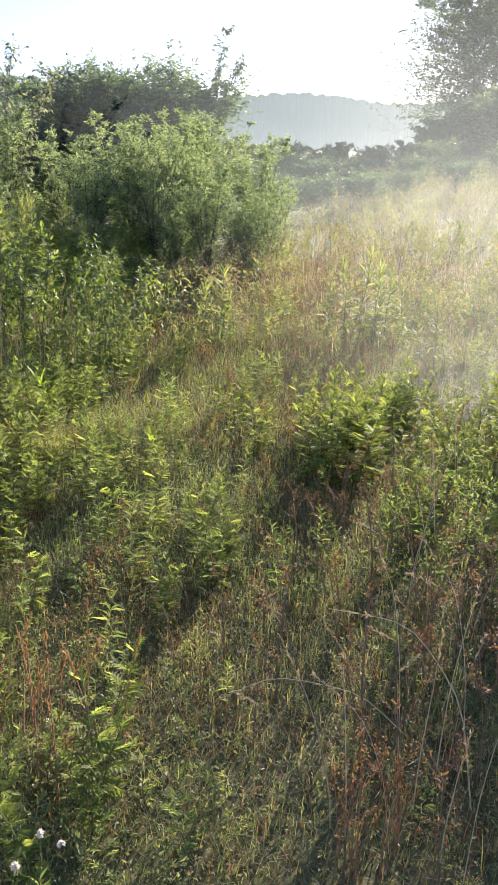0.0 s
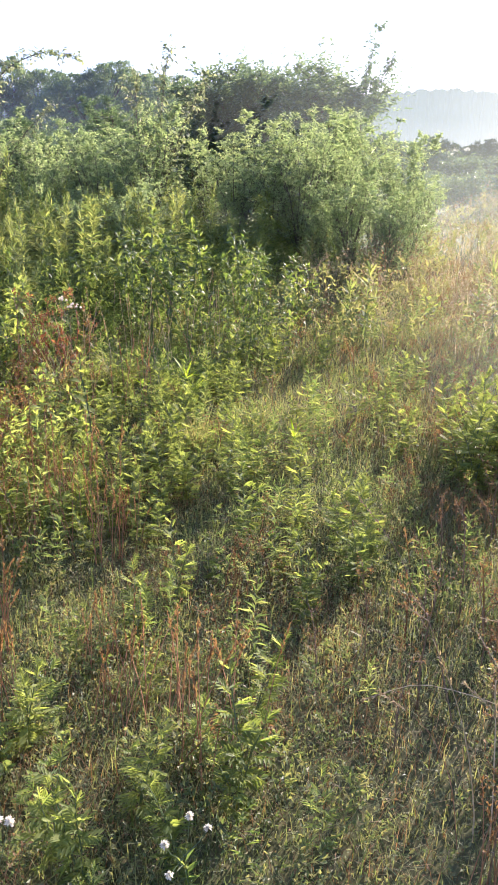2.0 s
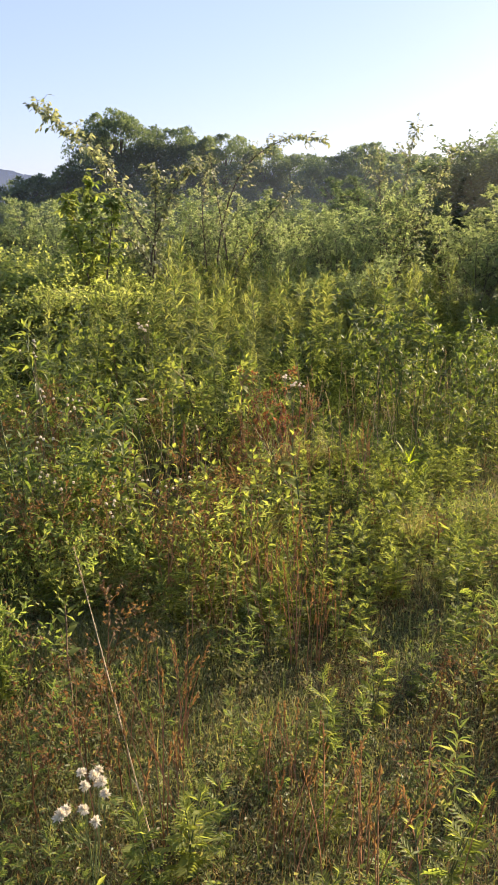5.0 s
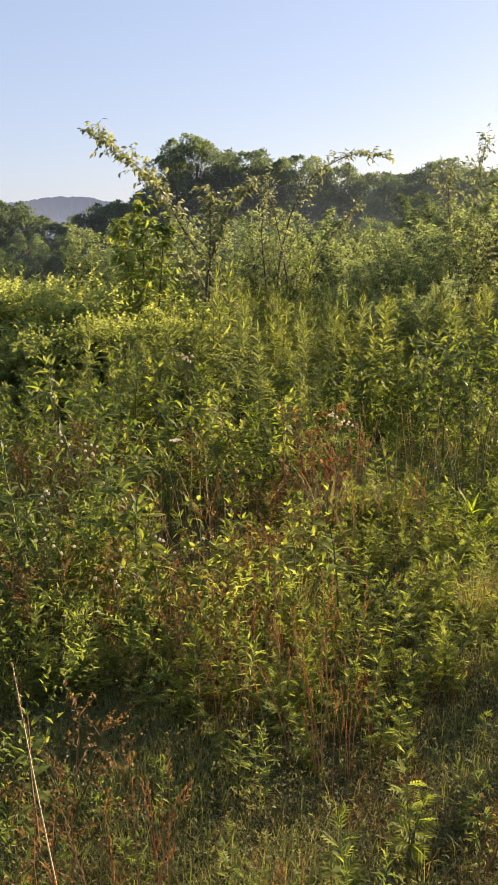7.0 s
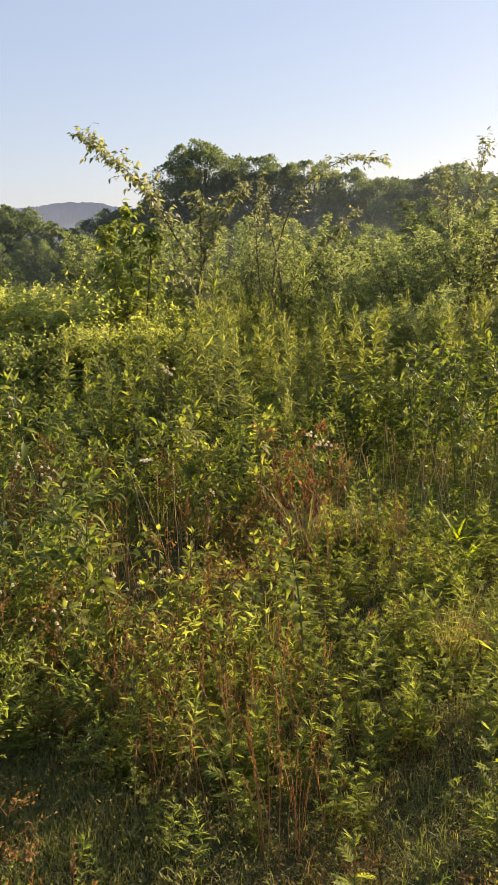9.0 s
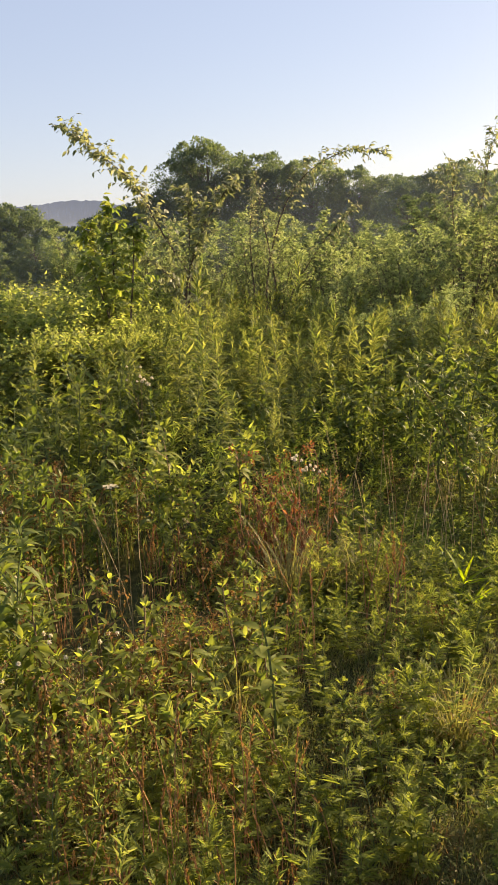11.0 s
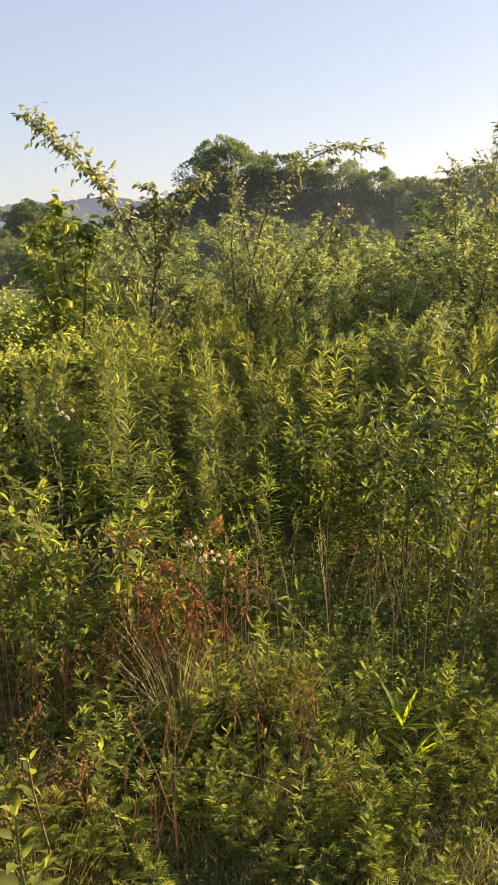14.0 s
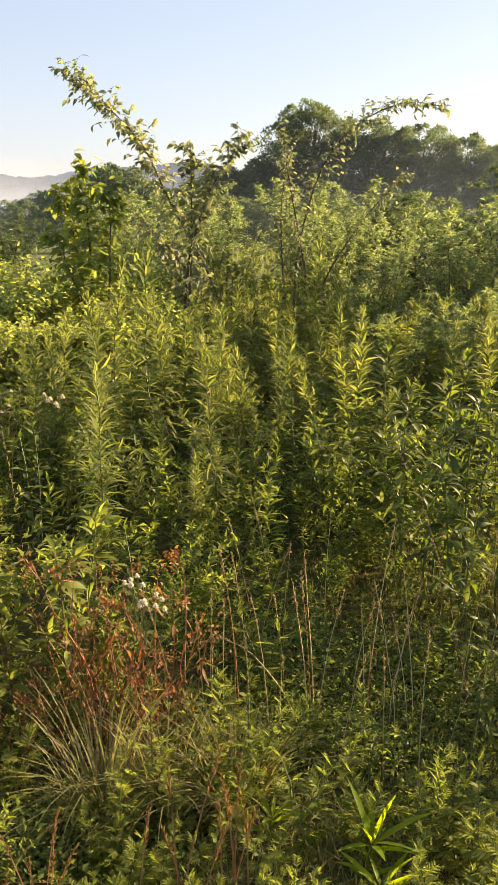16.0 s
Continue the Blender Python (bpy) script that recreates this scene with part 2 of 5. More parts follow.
def blades(g, P, yaw, H, W, bend, seg=2):
    """Grass blades that rise from P and arch over towards yaw."""
    n = len(P)
    d = np.stack([np.cos(yaw), np.sin(yaw), np.zeros(n)], 1)
    s = np.stack([-np.sin(yaw), np.cos(yaw), np.zeros(n)], 1)
    H, W, bend = col(H, n), col(W, n), col(bend, n)
    rows = []
    for i in range(seg + 1):
        f = i / seg
        c = P + d * H * bend * f ** 1.8
        c = c + np.array([0, 0, 1.0]) * H * (f - 0.55 * bend * f ** 2.6)
        w = W * (1 - f ** 1.6) * 0.5
        rows += [c - s * w, c + s * w] if i < seg else [c]
    k = 2 * seg + 1
    v = np.stack(rows, 1)
    o = (np.arange(n) * k)[:, None, None]
    q = np.array([[2 * i, 2 * i + 1, 2 * i + 3, 2 * i + 2] for i in range(seg - 1)]).reshape(-1, 4)
    t = np.array([[2 * seg - 2, 2 * seg - 1, 2 * seg]])
    g.add(v.reshape(-1, 3), (t[None] + o).reshape(-1, 3), (q[None] + o).reshape(-1, 4))


def tube(g, pts, radii, sides=5):
    """A round limb along a line of points, closed at its tip."""
    pts = np.asarray(pts, float)
    n = len(pts)
    d = unit(np.gradient(pts, axis=0))
    a = unit(np.cross(d, np.array([0.31, 0.95, 0.11])))
    b = np.cross(d, a)
    ang = np.arange(sides) * 2 * np.pi / sides
    v = pts[:, None] + (a[:, None] * np.cos(ang)[None, :, None] + b[:, None] * np.sin(ang)[None, :, None]) * np.asarray(radii)[:, None, None]
    i, j = np.meshgrid(np.arange(n - 1), np.arange(sides), indexing="ij")
    k = (j + 1) % sides
    q = np.stack([i * sides + j, i * sides + k, (i + 1) * sides + k, (i + 1) * sides + j], -1)
    v = np.concatenate([v.reshape(-1, 3), pts[-1:]])
    t = [[(n - 1) * sides + s, (n - 1) * sides + (s + 1) % sides, n * sides] for s in range(sides)]
    g.add(v, t, q.reshape(-1, 4))


def sticks(g, A, B, ra, rb):
    """Many thin straight twigs, three-sided."""
    n = len(A)
    d = unit(B - A)
    a = unit(np.cross(d, np.array([0.31, 0.95, 0.13])))
    b = np.cross(d, a)
    ring = [(math.cos(t), math.sin(t)) for t in (0, 2.094, 4.189)]
    ra, rb = col(ra, n), col(rb, n)
    v = np.stack([A + (a * c + b * s) * ra for c, s in ring] + [B + (a * c + b * s) * rb for c, s in ring], 1)
    o = (np.arange(n) * 6)[:, None, None]
    q = np.array([[0, 1, 4, 3], [1, 2, 5, 4], [2, 0, 3, 5]])
    g.add(v.reshape(-1, 3), None, (q[None] + o).reshape(-1, 4))


def slivers(g, A, B, w):
    """Hair-thin twigs seen from afar, one tapering sliver each."""
    n = len(A)
    s = unit(np.cross(unit(B - A), np.array([0.31, 0.55, 0.77]))) * col(w, n)
    v = np.stack([A - s, A + s, B], 1)
    g.add(v.reshape(-1, 3), np.arange(3 * n).reshape(-1, 3))


def around(r, n, up_lo, up_hi):
    """Random directions with a given range of upward slope."""
    a = r.uniform(0, 2 * np.pi, n)
    e = r.uniform(up_lo, up_hi, n)
    return np.stack([np.cos(a) * np.cos(e), np.sin(a) * np.cos(e), np.sin(e)], 1)


def up_normals(r, n, spread=0.7):
    return unit(np.array([0, 0, 1.0]) + r.normal(0, spread, (n, 3)))


def bent_stem(r, h, lean=0.08, n=7, base=(0, 0, 0), wobble=0.012):
    f = np.linspace(0, 1, n)
    a = r.uniform(0, 6.28)
    w = np.cumsum(r.normal(0, wobble * h, (n, 2)), axis=0)
    p = np.stack([math.cos(a) * lean * h * f ** 1.7 + w[:, 0], math.sin(a) * lean * h * f ** 1.7 + w[:, 1], h * f], 1)
    p[0, :2] = 0
    return p + np.array(base)


def on_line(pts, f):
    """Points at the fractions f along a line of points, and the line's direction there."""
    x = np.clip(f, 0, 0.9999) * (len(pts) - 1)
    i = x.astype(int)
    return pts[i] + (pts[i + 1] - pts[i]) * (x - i)[:, None], unit(pts[i + 1] - pts[i])


# ---- ground ----


def smooth(a, b, x):
    t = np.clip((x - a) / (b - a), 0, 1)
    return t * t * (3 - 2 * t)


def ground_z(x, y):
    x, y = np.asarray(x, float), np.asarray(y, float)
    z = -0.06 + 0.03 * np.sin(x * 1.7 + 0.6 * y) * np.cos(y * 1.3 - 0.4 * x) + 0.02 * np.sin(3.1 * x + 1.0) * np.sin(2.7 * y)
    z = z + 0.95 * smooth(9, 30, y) * smooth(-2, 9, x)
    z = z - 1.0 * smooth(22, 70, np.hypot(x, y)) * smooth(4, -30, x)
    return z


def ground_sheet():
    u = np.linspace(-1, 1, 131)
    w = np.sign(u) * np.abs(u) ** 3.4 * 1800
    X, Y = np.meshgrid(w, w + 5.0, indexing="ij")
    v = np.stack([X, Y, ground_z(X, Y)], -1).reshape(-1, 3)
    n = len(u)
    i, j = np.meshgrid(np.arange(n - 1), np.arange(n - 1), indexing="ij")
    q = np.stack([i * n + j, (i + 1) * n + j, (i + 1) * n + j + 1, i * n + j + 1], -1).reshape(-1, 4)
    g = Geo().add(v, None, q)
    return tagged(new("ground", g.mesh("ground", SOIL, True)), "dark soil with dead plant litter under the weeds", "ground", kind="structure")


ground_sheet()

# ---- plant kit ----


def thing(name, label, category, group=""):
    ob = new(name)
    ob.empty_display_size = 0.1
    return tagged(ob, label, category, group)


def part(name, geo, material, parent, label="", smooth_faces=False):
    ob = new(name, geo.mesh(name, material, smooth_faces))
    ob.parent = parent
    if label:
        ob["label"] = label
    return ob


def place(ob, copies):
    """Stands a finished plant at the first of the places (x, y, turn, size) and copies of it at the rest."""
    for k, (x, y, turn, size) in enumerate(copies[1:] + copies[:1]):
        m = Matrix.LocRotScale((x, y, float(ground_z(x, y)) - 0.01), Euler((0, 0, turn)), (size, size, size))
        if k < len(copies) - 1:
            copy_thing(ob, m)
        else:
            ob.matrix_basis = m


def goldenrod_geo(seed, h=1.2, n=110, leaf=0.115, simple=False, shoots=0):
    r = np.random.default_rng(seed)
    stem, lv = Geo(), Geo()
    pts = bent_stem(r, h, 0.07, 8)
    tube(stem, pts, np.linspace(0.0045, 0.0016, 8), 4)
    f = np.sort(r.uniform(0.12, 1.0, n) ** 0.8)
    P, d = on_line(pts, f)
    a = np.arange(n) * 2.4 + r.normal(0, 0.5, n)
    e = np.interp(f, [0.1, 0.5, 0.85, 1.0], [-0.3, 0.4, 0.85, 1.25]) + r.normal(0, 0.28, n)
    D = np.stack([np.cos(a) * np.cos(e), np.sin(a) * np.cos(e), np.sin(e)], 1)
    L = leaf * np.interp(f, [0.1, 0.45, 0.85, 1.0], [0.7, 1.1, 0.85, 0.5]) * r.uniform(0.6, 1.25, n)
    for _ in range(shoots):
        k = int(n * 0.16)
        A, d = on_line(pts, np.array([r.uniform(0.45, 0.85)]))
        tip = A[0] + np.array([*r.normal(0, 0.09 * h, 2), h * r.uniform(0.1, 0.2)])
        sticks(stem, A, tip[None], 0.0018, 0.0009)
        g = r.uniform(0.2, 1.0, k)
        P = np.concatenate([P, A + (tip - A) * g[:, None]])
        D = np.concatenate([D, around(r, k, 0.1, 1.2)])
        L = np.concatenate([L, leaf * r.uniform(0.4, 0.75, k)])
        f = np.concatenate([f, np.full(k, 0.8)])
    n = len(P)
    if simple:
        diamonds(lv, P, D, np.array([0, 0, 1.0]) + 0.3 * r.normal(0, 1, (n, 3)), L, L * 0.17, 0.25)
        return stem, lv
    lances(lv, P, D, np.array([0, 0, 1.0]) + 0.3 * r.normal(0, 1, (n, 3)), L, L * 0.125, np.interp(f, [0, 0.6, 1], [0.55, 0.4, 0.15]))
    return stem, lv


def broadleaf_geo(seed, h=0.6, nodes=7, leaf=0.12, wide=0.4, full=False, lift=0.1, droop=0.36):
    r = np.random.default_rng(seed)
    stem, lv = Geo(), Geo()
    pts = bent_stem(r, h, 0.08, 7)
    tube(stem, pts, np.linspace(0.005, 0.002, 7), 5)
    f = np.repeat(np.linspace(0.2, 0.99, nodes), 2)
    n = len(f)
    P, d = on_line(pts, f)
    a = np.repeat(np.arange(nodes) * 1.571, 2) + np.tile([0, np.pi], nodes) + r.normal(0, 0.2, n)
    e = np.interp(f, [0.2, 0.8, 1], [0.1, 0.35, 0.95]) + lift + r.normal(0, 0.15, n)
    D = np.stack([np.cos(a) * np.cos(e), np.sin(a) * np.cos(e), np.sin(e)], 1)
    L = leaf * np.interp(f, [0.2, 0.6, 1], [0.8, 1.15, 0.7]) * r.uniform(0.85, 1.15, n)
    (ovals if full else lances)(lv, P + D * 0.012, D, np.array([0, 0, 1.0]) + 0.2 * r.normal(0, 1, (n, 3)), L, L * wide, droop)
    k = 4
    D2 = around(r, k, 0.9, 1.45)
    lances(lv, np.repeat(pts[-1:], k, 0), D2, up_normals(r, k), leaf * 0.42, leaf * 0.075, 0.1)
    return stem, lv


def branchy_geo(seed, h=0.85, branches=9, leaf=0.085, wide=0.27, simple=False):
    """A tall weed that branches towards the top: drooping pointed leaves in pairs, a tuft of leaves at each tip."""
    r = np.random.default_rng(seed)
    stem, lv = Geo(), Geo()
    pts = bent_stem(r, h * 0.93, 0.1, 7)
    tube(stem, pts, np.linspace(0.0055, 0.002, 7), 5)
    f = np.concatenate([np.sort(r.uniform(0.3, 0.95, branches)), [0.99]])
    A, d = on_line(pts, f)
    a = np.arange(branches + 1) * 2.4 + r.normal(0, 0.4, branches + 1)
    e = np.append(r.uniform(0.6, 1.1, branches), 1.4)
    D = np.stack([np.cos(a) * np.cos(e), np.sin(a) * np.cos(e), np.sin(e)], 1)
    Lb = h * np.append(r.uniform(0.12, 0.3, branches) * (1.25 - 0.75 * f[:-1]), 0.07)
    B = A + D * Lb[:, None]
    sticks(stem, A, B, 0.0022, 0.0012)

    def leaves(P, Q, up, size, droop):
        n = len(P)
        az = r.uniform(0, 6.28, n)
        el = r.normal(up, 0.25, n)
        E = unit(np.stack([np.cos(az) * np.cos(el), np.sin(az) * np.cos(el), np.sin(el)], 1) + 0.5 * Q)
        L = leaf * size * r.uniform(0.7, 1.2, n)
        N = np.array([0, 0, 1.0]) + 0.25 * r.normal(0, 1, (n, 3))
        if simple:
            diamonds(lv, P + E * 0.008, E, N, L, L * wide, droop * 0.6)
        else:
            ovals(lv, P + E * 0.008, E, N, L, L * wide * r.uniform(0.8, 1.2, n), droop)
    k = np.repeat(np.arange(branches + 1), 5)
    leaves(A[k] + (B - A)[k] * r.uniform(0.25, 0.9, len(k))[:, None], D[k], 0.1, 1.0, 0.5)
    k = np.repeat(np.arange(branches + 1), 4)
    leaves(B[k], D[k], 0.8, 0.7, 0.28)
    P, d = on_line(pts, np.repeat(np.linspace(0.18, 0.9, 9), 2))
    leaves(P, np.zeros_like(P), -0.1, 1.15, 0.55)
    return stem, lv


def wilted_geo(seed, h=0.6, stems=4):
    """A dead weed: leaning stalks with shrivelled leaves hanging along them and knots of seed at the tips."""
    r = np.random.default_rng(seed)
    stem, lv = Geo(), Geo()
    for _ in range(stems):
        pts = bent_stem(r, h * r.uniform(0.6, 1.0), r.uniform(0.1, 0.35), 7, (r.normal(0, 0.015), r.normal(0, 0.015), 0), 0.02)
        tube(stem, pts, np.linspace(0.003, 0.0012, 7), 4)
        n = 15
        P, d = on_line(pts, r.uniform(0.15, 0.92, n))
        L = r.uniform(0.02, 0.055, n)
        lances(lv, P, around(r, n, -1.35, -0.4), up_normals(r, n, 0.9), L, L * r.uniform(0.16, 0.3, n), r.uniform(-0.3, 0.6, n))
        T = pts[-1] + around(r, 4, 0.3, 1.3) * 0.05
        sticks(stem, np.repeat(pts[-1:], 4, 0), T, 0.001, 0.0007)
        n = 26
        Q = T[r.integers(0, 4, n)] + r.normal(0, 0.009, (n, 3))
        diamonds(lv, Q, around(r, n, -0.9, 1.2), up_normals(r, n), 0.015 * r.uniform(0.6, 1.3, n), 0.009, 0.1)
    return stem, lv


def star_geo(seed):
    """A young shoot: long pointed leaves fanning out from the top of a short stem."""
    r = np.random.default_rng(seed)
    stem, lv = Geo(), Geo()
    pts = bent_stem(r, 0.17, 0.1, 5)
    tube(stem, pts, np.linspace(0.004, 0.002, 5), 5)
    n = 18
    P, d = on_line(pts, np.concatenate([r.uniform(0.85, 1.0, 9), r.uniform(0.3, 0.8, 9)]))
    a = np.arange(n) * 2.4 + r.normal(0, 0.25, n)
    e = np.concatenate([r.uniform(0.45, 1.25, 9), r.uniform(0.1, 0.6, 9)])
    D = np.stack([np.cos(a) * np.cos(e), np.sin(a) * np.cos(e), np.sin(e)], 1)
    L = np.concatenate([r.uniform(0.11, 0.18, 9), r.uniform(0.05, 0.1, 9)])
    lances(lv, P, D, np.array([0, 0, 1.0]) + 0.2 * r.normal(0, 1, (n, 3)), L, L * 0.1 + 0.003, 0.2)
    return stem, lv


def mugwort_geo(seed, h=0.4, leaves=16, leaf=0.085, stems=1, cut=True):
    """A weed with deeply cut, feathery leaves."""
    r = np.random.default_rng(seed)
    stem, lv = Geo(), Geo()
    for s in range(stems):
        hh = h * r.uniform(0.7, 1.0)
        pts = bent_stem(r, hh, 0.25 if stems > 1 else 0.1, 6)
        tube(stem, pts, np.linspace(0.0032, 0.0012, 6), 3)
        f = np.linspace(0.15, 1.0, leaves)
        P, d = on_line(pts, f)
        a = np.arange(leaves) * 2.4 + r.normal(0, 0.3, leaves)
        e = np.interp(f, [0.1, 0.7, 1], [0.05, 0.45, 1.1]) + r.normal(0, 0.15, leaves)
        D = np.stack([np.cos(a) * np.cos(e), np.sin(a) * np.cos(e), np.sin(e)], 1)
        L = leaf * np.interp(f, [0.1, 0.5, 1], [0.9, 1.15, 0.6]) * r.uniform(0.8, 1.2, leaves)
        N = unit(np.array([0, 0, 1.0]) + 0.25 * r.normal(0, 1, (leaves, 3)))
        S = unit(np.cross(D, N))
        diamonds(lv, P, D, N, L * 1.05, L * 0.1, 0.2)
        for at in (0.2, 0.37, 0.54, 0.71) if cut else (0.28, 0.55):
            for side in (1, -1):
                Q = P + D * (L * at)[:, None]
                diamonds(lv, Q, D * 0.7 + S * side * 0.8, N, L * (0.58 - 0.5 * abs(at - 0.42)), L * (0.13 if cut else 0.14), 0.12)
    return stem, lv


def bushy_geo(seed, h=0.5, branches=14, per=12, leaf=0.035, wide=0.3, spread=0.5):
    """A fine-leaved weed with many upright side shoots."""
    r = np.random.default_rng(seed)
    stem, lv = Geo(), Geo()
    pts = bent_stem(r, h * 0.8, 0.1, 6)
    tube(stem, pts, np.linspace(0.0035, 0.0014, 6), 3)
    f = r.uniform(0.15, 0.98, branches)
    A, d = on_line(pts, f)
    D = around(r, branches, 0.35, 1.1) + np.array([0, 0, 0.15])
    Lb = h * spread * r.uniform(0.5, 1.0, branches) * (1.1 - 0.5 * f)
    B = A + unit(D) * Lb[:, None]
    sticks(stem, A, B, 0.0016, 0.0008)
    g = np.tile(np.linspace(0.15, 1, per), branches)
    k = np.repeat(np.arange(branches), per)
    P = A[k] + (B - A)[k] * g[:, None]
    n = len(P)
    E = unit(unit(B - A)[k] * 0.8 + around(r, n, -0.4, 0.8))
    L = leaf * r.uniform(0.6, 1.25, n)
    diamonds(lv, P, E, up_normals(r, n), L, L * wide, 0.2)
    return stem, lv


def dry_weed_geo(seed, h=0.5, branches=12, per=10, seed_size=0.012, spread=0.45, simple=False):
    """Dead stalks with branching seed heads."""
    r = np.random.default_rng(seed)
    stem, sd = Geo(), Geo()
    pts = bent_stem(r, h * 0.85, 0.14, 7)
    tube(stem, pts, np.linspace(0.0032, 0.0013, 7), 4)
    f = r.uniform(0.35, 1.0, branches)
    A, d = on_line(pts, f)
    B = A + unit(around(r, branches, 0.5, 1.2)) * (h * spread * r.uniform(0.35, 0.9, branches))[:, None]
    (slivers(stem, A, B, 0.0013) if simple else sticks(stem, A, B, 0.0013, 0.0006))
    g = np.tile(np.linspace(0.35, 1.05, per), branches)
    k = np.repeat(np.arange(branches), per)
    P = A[k] + (B - A)[k] * g[:, None] + r.normal(0, 0.004, (len(k), 3))
    n = len(P)
    diamonds(sd, P, around(r, n, -0.8, 1.3), up_normals(r, n), seed_size * r.uniform(0.6, 1.3, n), seed_size * 0.6, 0.05)
    return stem, sd


def woody_geo(seed, h, spread, stems, branches, twigs, per, leaf, wide=0.42, base_r=0.02, start=0.15, up=(0.3, 1.1), arch=0.15, droop=0.15, sprays=0.0):
    """A shrub or small tree: bent stems, limbs, twigs and leaves along the twigs."""
    r = np.random.default_rng(seed)
    wood, lv = Geo(), Geo()
    for s in range(stems):
        a = 2 * np.pi * (s + r.uniform(-0.3, 0.3)) / stems
        hh = h * r.uniform(0.72, 1.0) if stems > 1 else h
        out = spread * r.uniform(0.3, 0.95) if stems > 1 else spread * 0.12
        f = np.linspace(0, 1, 9)
        w = np.cumsum(r.normal(0, 0.014 * h, (9, 2)), axis=0)
        pts = np.stack([math.cos(a) * out * f ** 1.3 + w[:, 0] * f, math.sin(a) * out * f ** 1.3 + w[:, 1] * f, hh * (f - arch * f ** 3)], 1)
        tube(wood, pts, base_r * np.linspace(1, 0.16, 9), 6)
        fb = np.sort(r.uniform(start, 1.0, branches))
        A, d = on_line(pts, fb)
        D = unit(around(r, branches, *up) + 0.35 * d)
        Lb = spread * r.uniform(0.4, 1.0, branches) * (1.15 - 0.75 * fb)
        M = A + D * (Lb * 0.55)[:, None] + r.normal(0, 0.03, (branches, 3)) * Lb[:, None]
        B = A + D * Lb[:, None] - np.array([0, 0, 1.0]) * (Lb * droop)[:, None]
        rb = base_r * 0.42 * (1.1 - 0.7 * fb)
        sticks(wood, A, M, rb, rb * 0.6)
        sticks(wood, M, B, rb * 0.6, 0.0015)
        k = np.repeat(np.arange(branches), twigs)
        ft = r.uniform(0.25, 1.0, len(k))
        T0 = np.where((ft < 0.55)[:, None], A[k] + (M - A)[k] * (ft / 0.55)[:, None], M[k] + (B - M)[k] * ((ft - 0.55) / 0.45)[:, None])
        TD = unit(unit(B - A)[k] * 0.7 + around(r, len(k), -0.3, 1.0))
        Lt = Lb[k] * r.uniform(0.2, 0.5, len(k)) + sprays * r.uniform(0, 1, len(k)) ** 3
        T1 = T0 + TD * Lt[:, None]
        slivers(wood, T0, T1, 0.0014)
        g = np.tile(np.linspace(0.15, 1.0, per), len(k))
        kk = np.repeat(np.arange(len(k)), per)
        P = T0[kk] + (T1 - T0)[kk] * g[:, None]
        n = len(P)
        E = unit(TD[kk] * 0.6 + around(r, n, -0.7, 0.6))
        L = leaf * r.uniform(0.6, 1.2, n)
        diamonds(lv, P, E, up_normals(r, n, 0.6), L, L * wide, 0.18)
    return wood, lv


def joined(*geos):
    g = Geo()
    for o in geos:
        v, t, q = o.arrays()
        g.add(v, t, q)
    return g




FLOWER_GAPS = [(-2.93, 4.95), (-2.8, 4.83), (-2.6, 4.63), (-2.4, 4.43), (-2.7, 4.5), (-2.45, 4.2), (-2.7, 5.25), (-2.6, 5.05), (-2.0, 5.15), (-1.93, 4.95), (-3.8, 6.4), (-3.65, 6.2), (-0.82, 1.15), (-0.36, 1.3)]


def hollow(x, y):
    """1 in the shady dips and the gaps before the flowers, where only short grass grows."""
    front = sum(np.exp(-(((x - fx) ** 2 + (y - fy) ** 2) / 0.24 ** 2) ** 2) for fx, fy in FLOWER_GAPS)
    return np.clip(front, 0, 1) + (1 - np.clip(front, 0, 1)) * np.maximum(np.exp(-(((x + 1.8) / 0.42) ** 2 + ((y - 2.8) / 0.34) ** 2) ** 2), np.maximum(0.9 * np.exp(-(((x + 1.78) / 0.55) ** 2 + ((y - 6.15) / 0.48) ** 2) ** 2), 0.85 * np.exp(-(((x + 3.5) / 0.4) ** 2 + ((y - 5.8) / 0.36) ** 2) ** 2)))


def spots(n, x0, x1, y0, y1, keep=None, seed=0, dips=False):
    """Random places in a rectangle of the plan, thinned by keep(x, y) between 0 and 1."""
    r = np.random.default_rng(seed + 100)
    x, y = r.uniform(x0, x1, n), r.uniform(y0, y1, n)
    if keep is not None:
        ok = r.uniform(0, 1, n) < keep(x, y) * (1 if dips else 1 - 0.95 * hollow(x, y))
        x, y = x[ok], y[ok]
    return np.stack([x, y, ground_z(x, y)], 1)


def edge(y):
    """The x at which the low weeds of the trail end and the tall growth begins."""
    return np.interp(y, [0, 2.5, 4, 5.5, 6.5, 8, 11, 13.5, 18, 30], [-1.7, -2.1, -2.5, -2.7, -2.5, -1.9, -1.2, 0.3, 1.2, 4.0])


def patchy(x, y, s=0.9, seed=0.0):
    return 0.5 + 0.25 * (np.sin(x * 2.1 * s + seed) * np.cos(y * 1.7 * s + 1.3 * seed) + np.sin((x + y) * 3.3 * s + 2.0 * seed) * np.cos((x - y) * 2.3 * s))


# ---- far distance ----


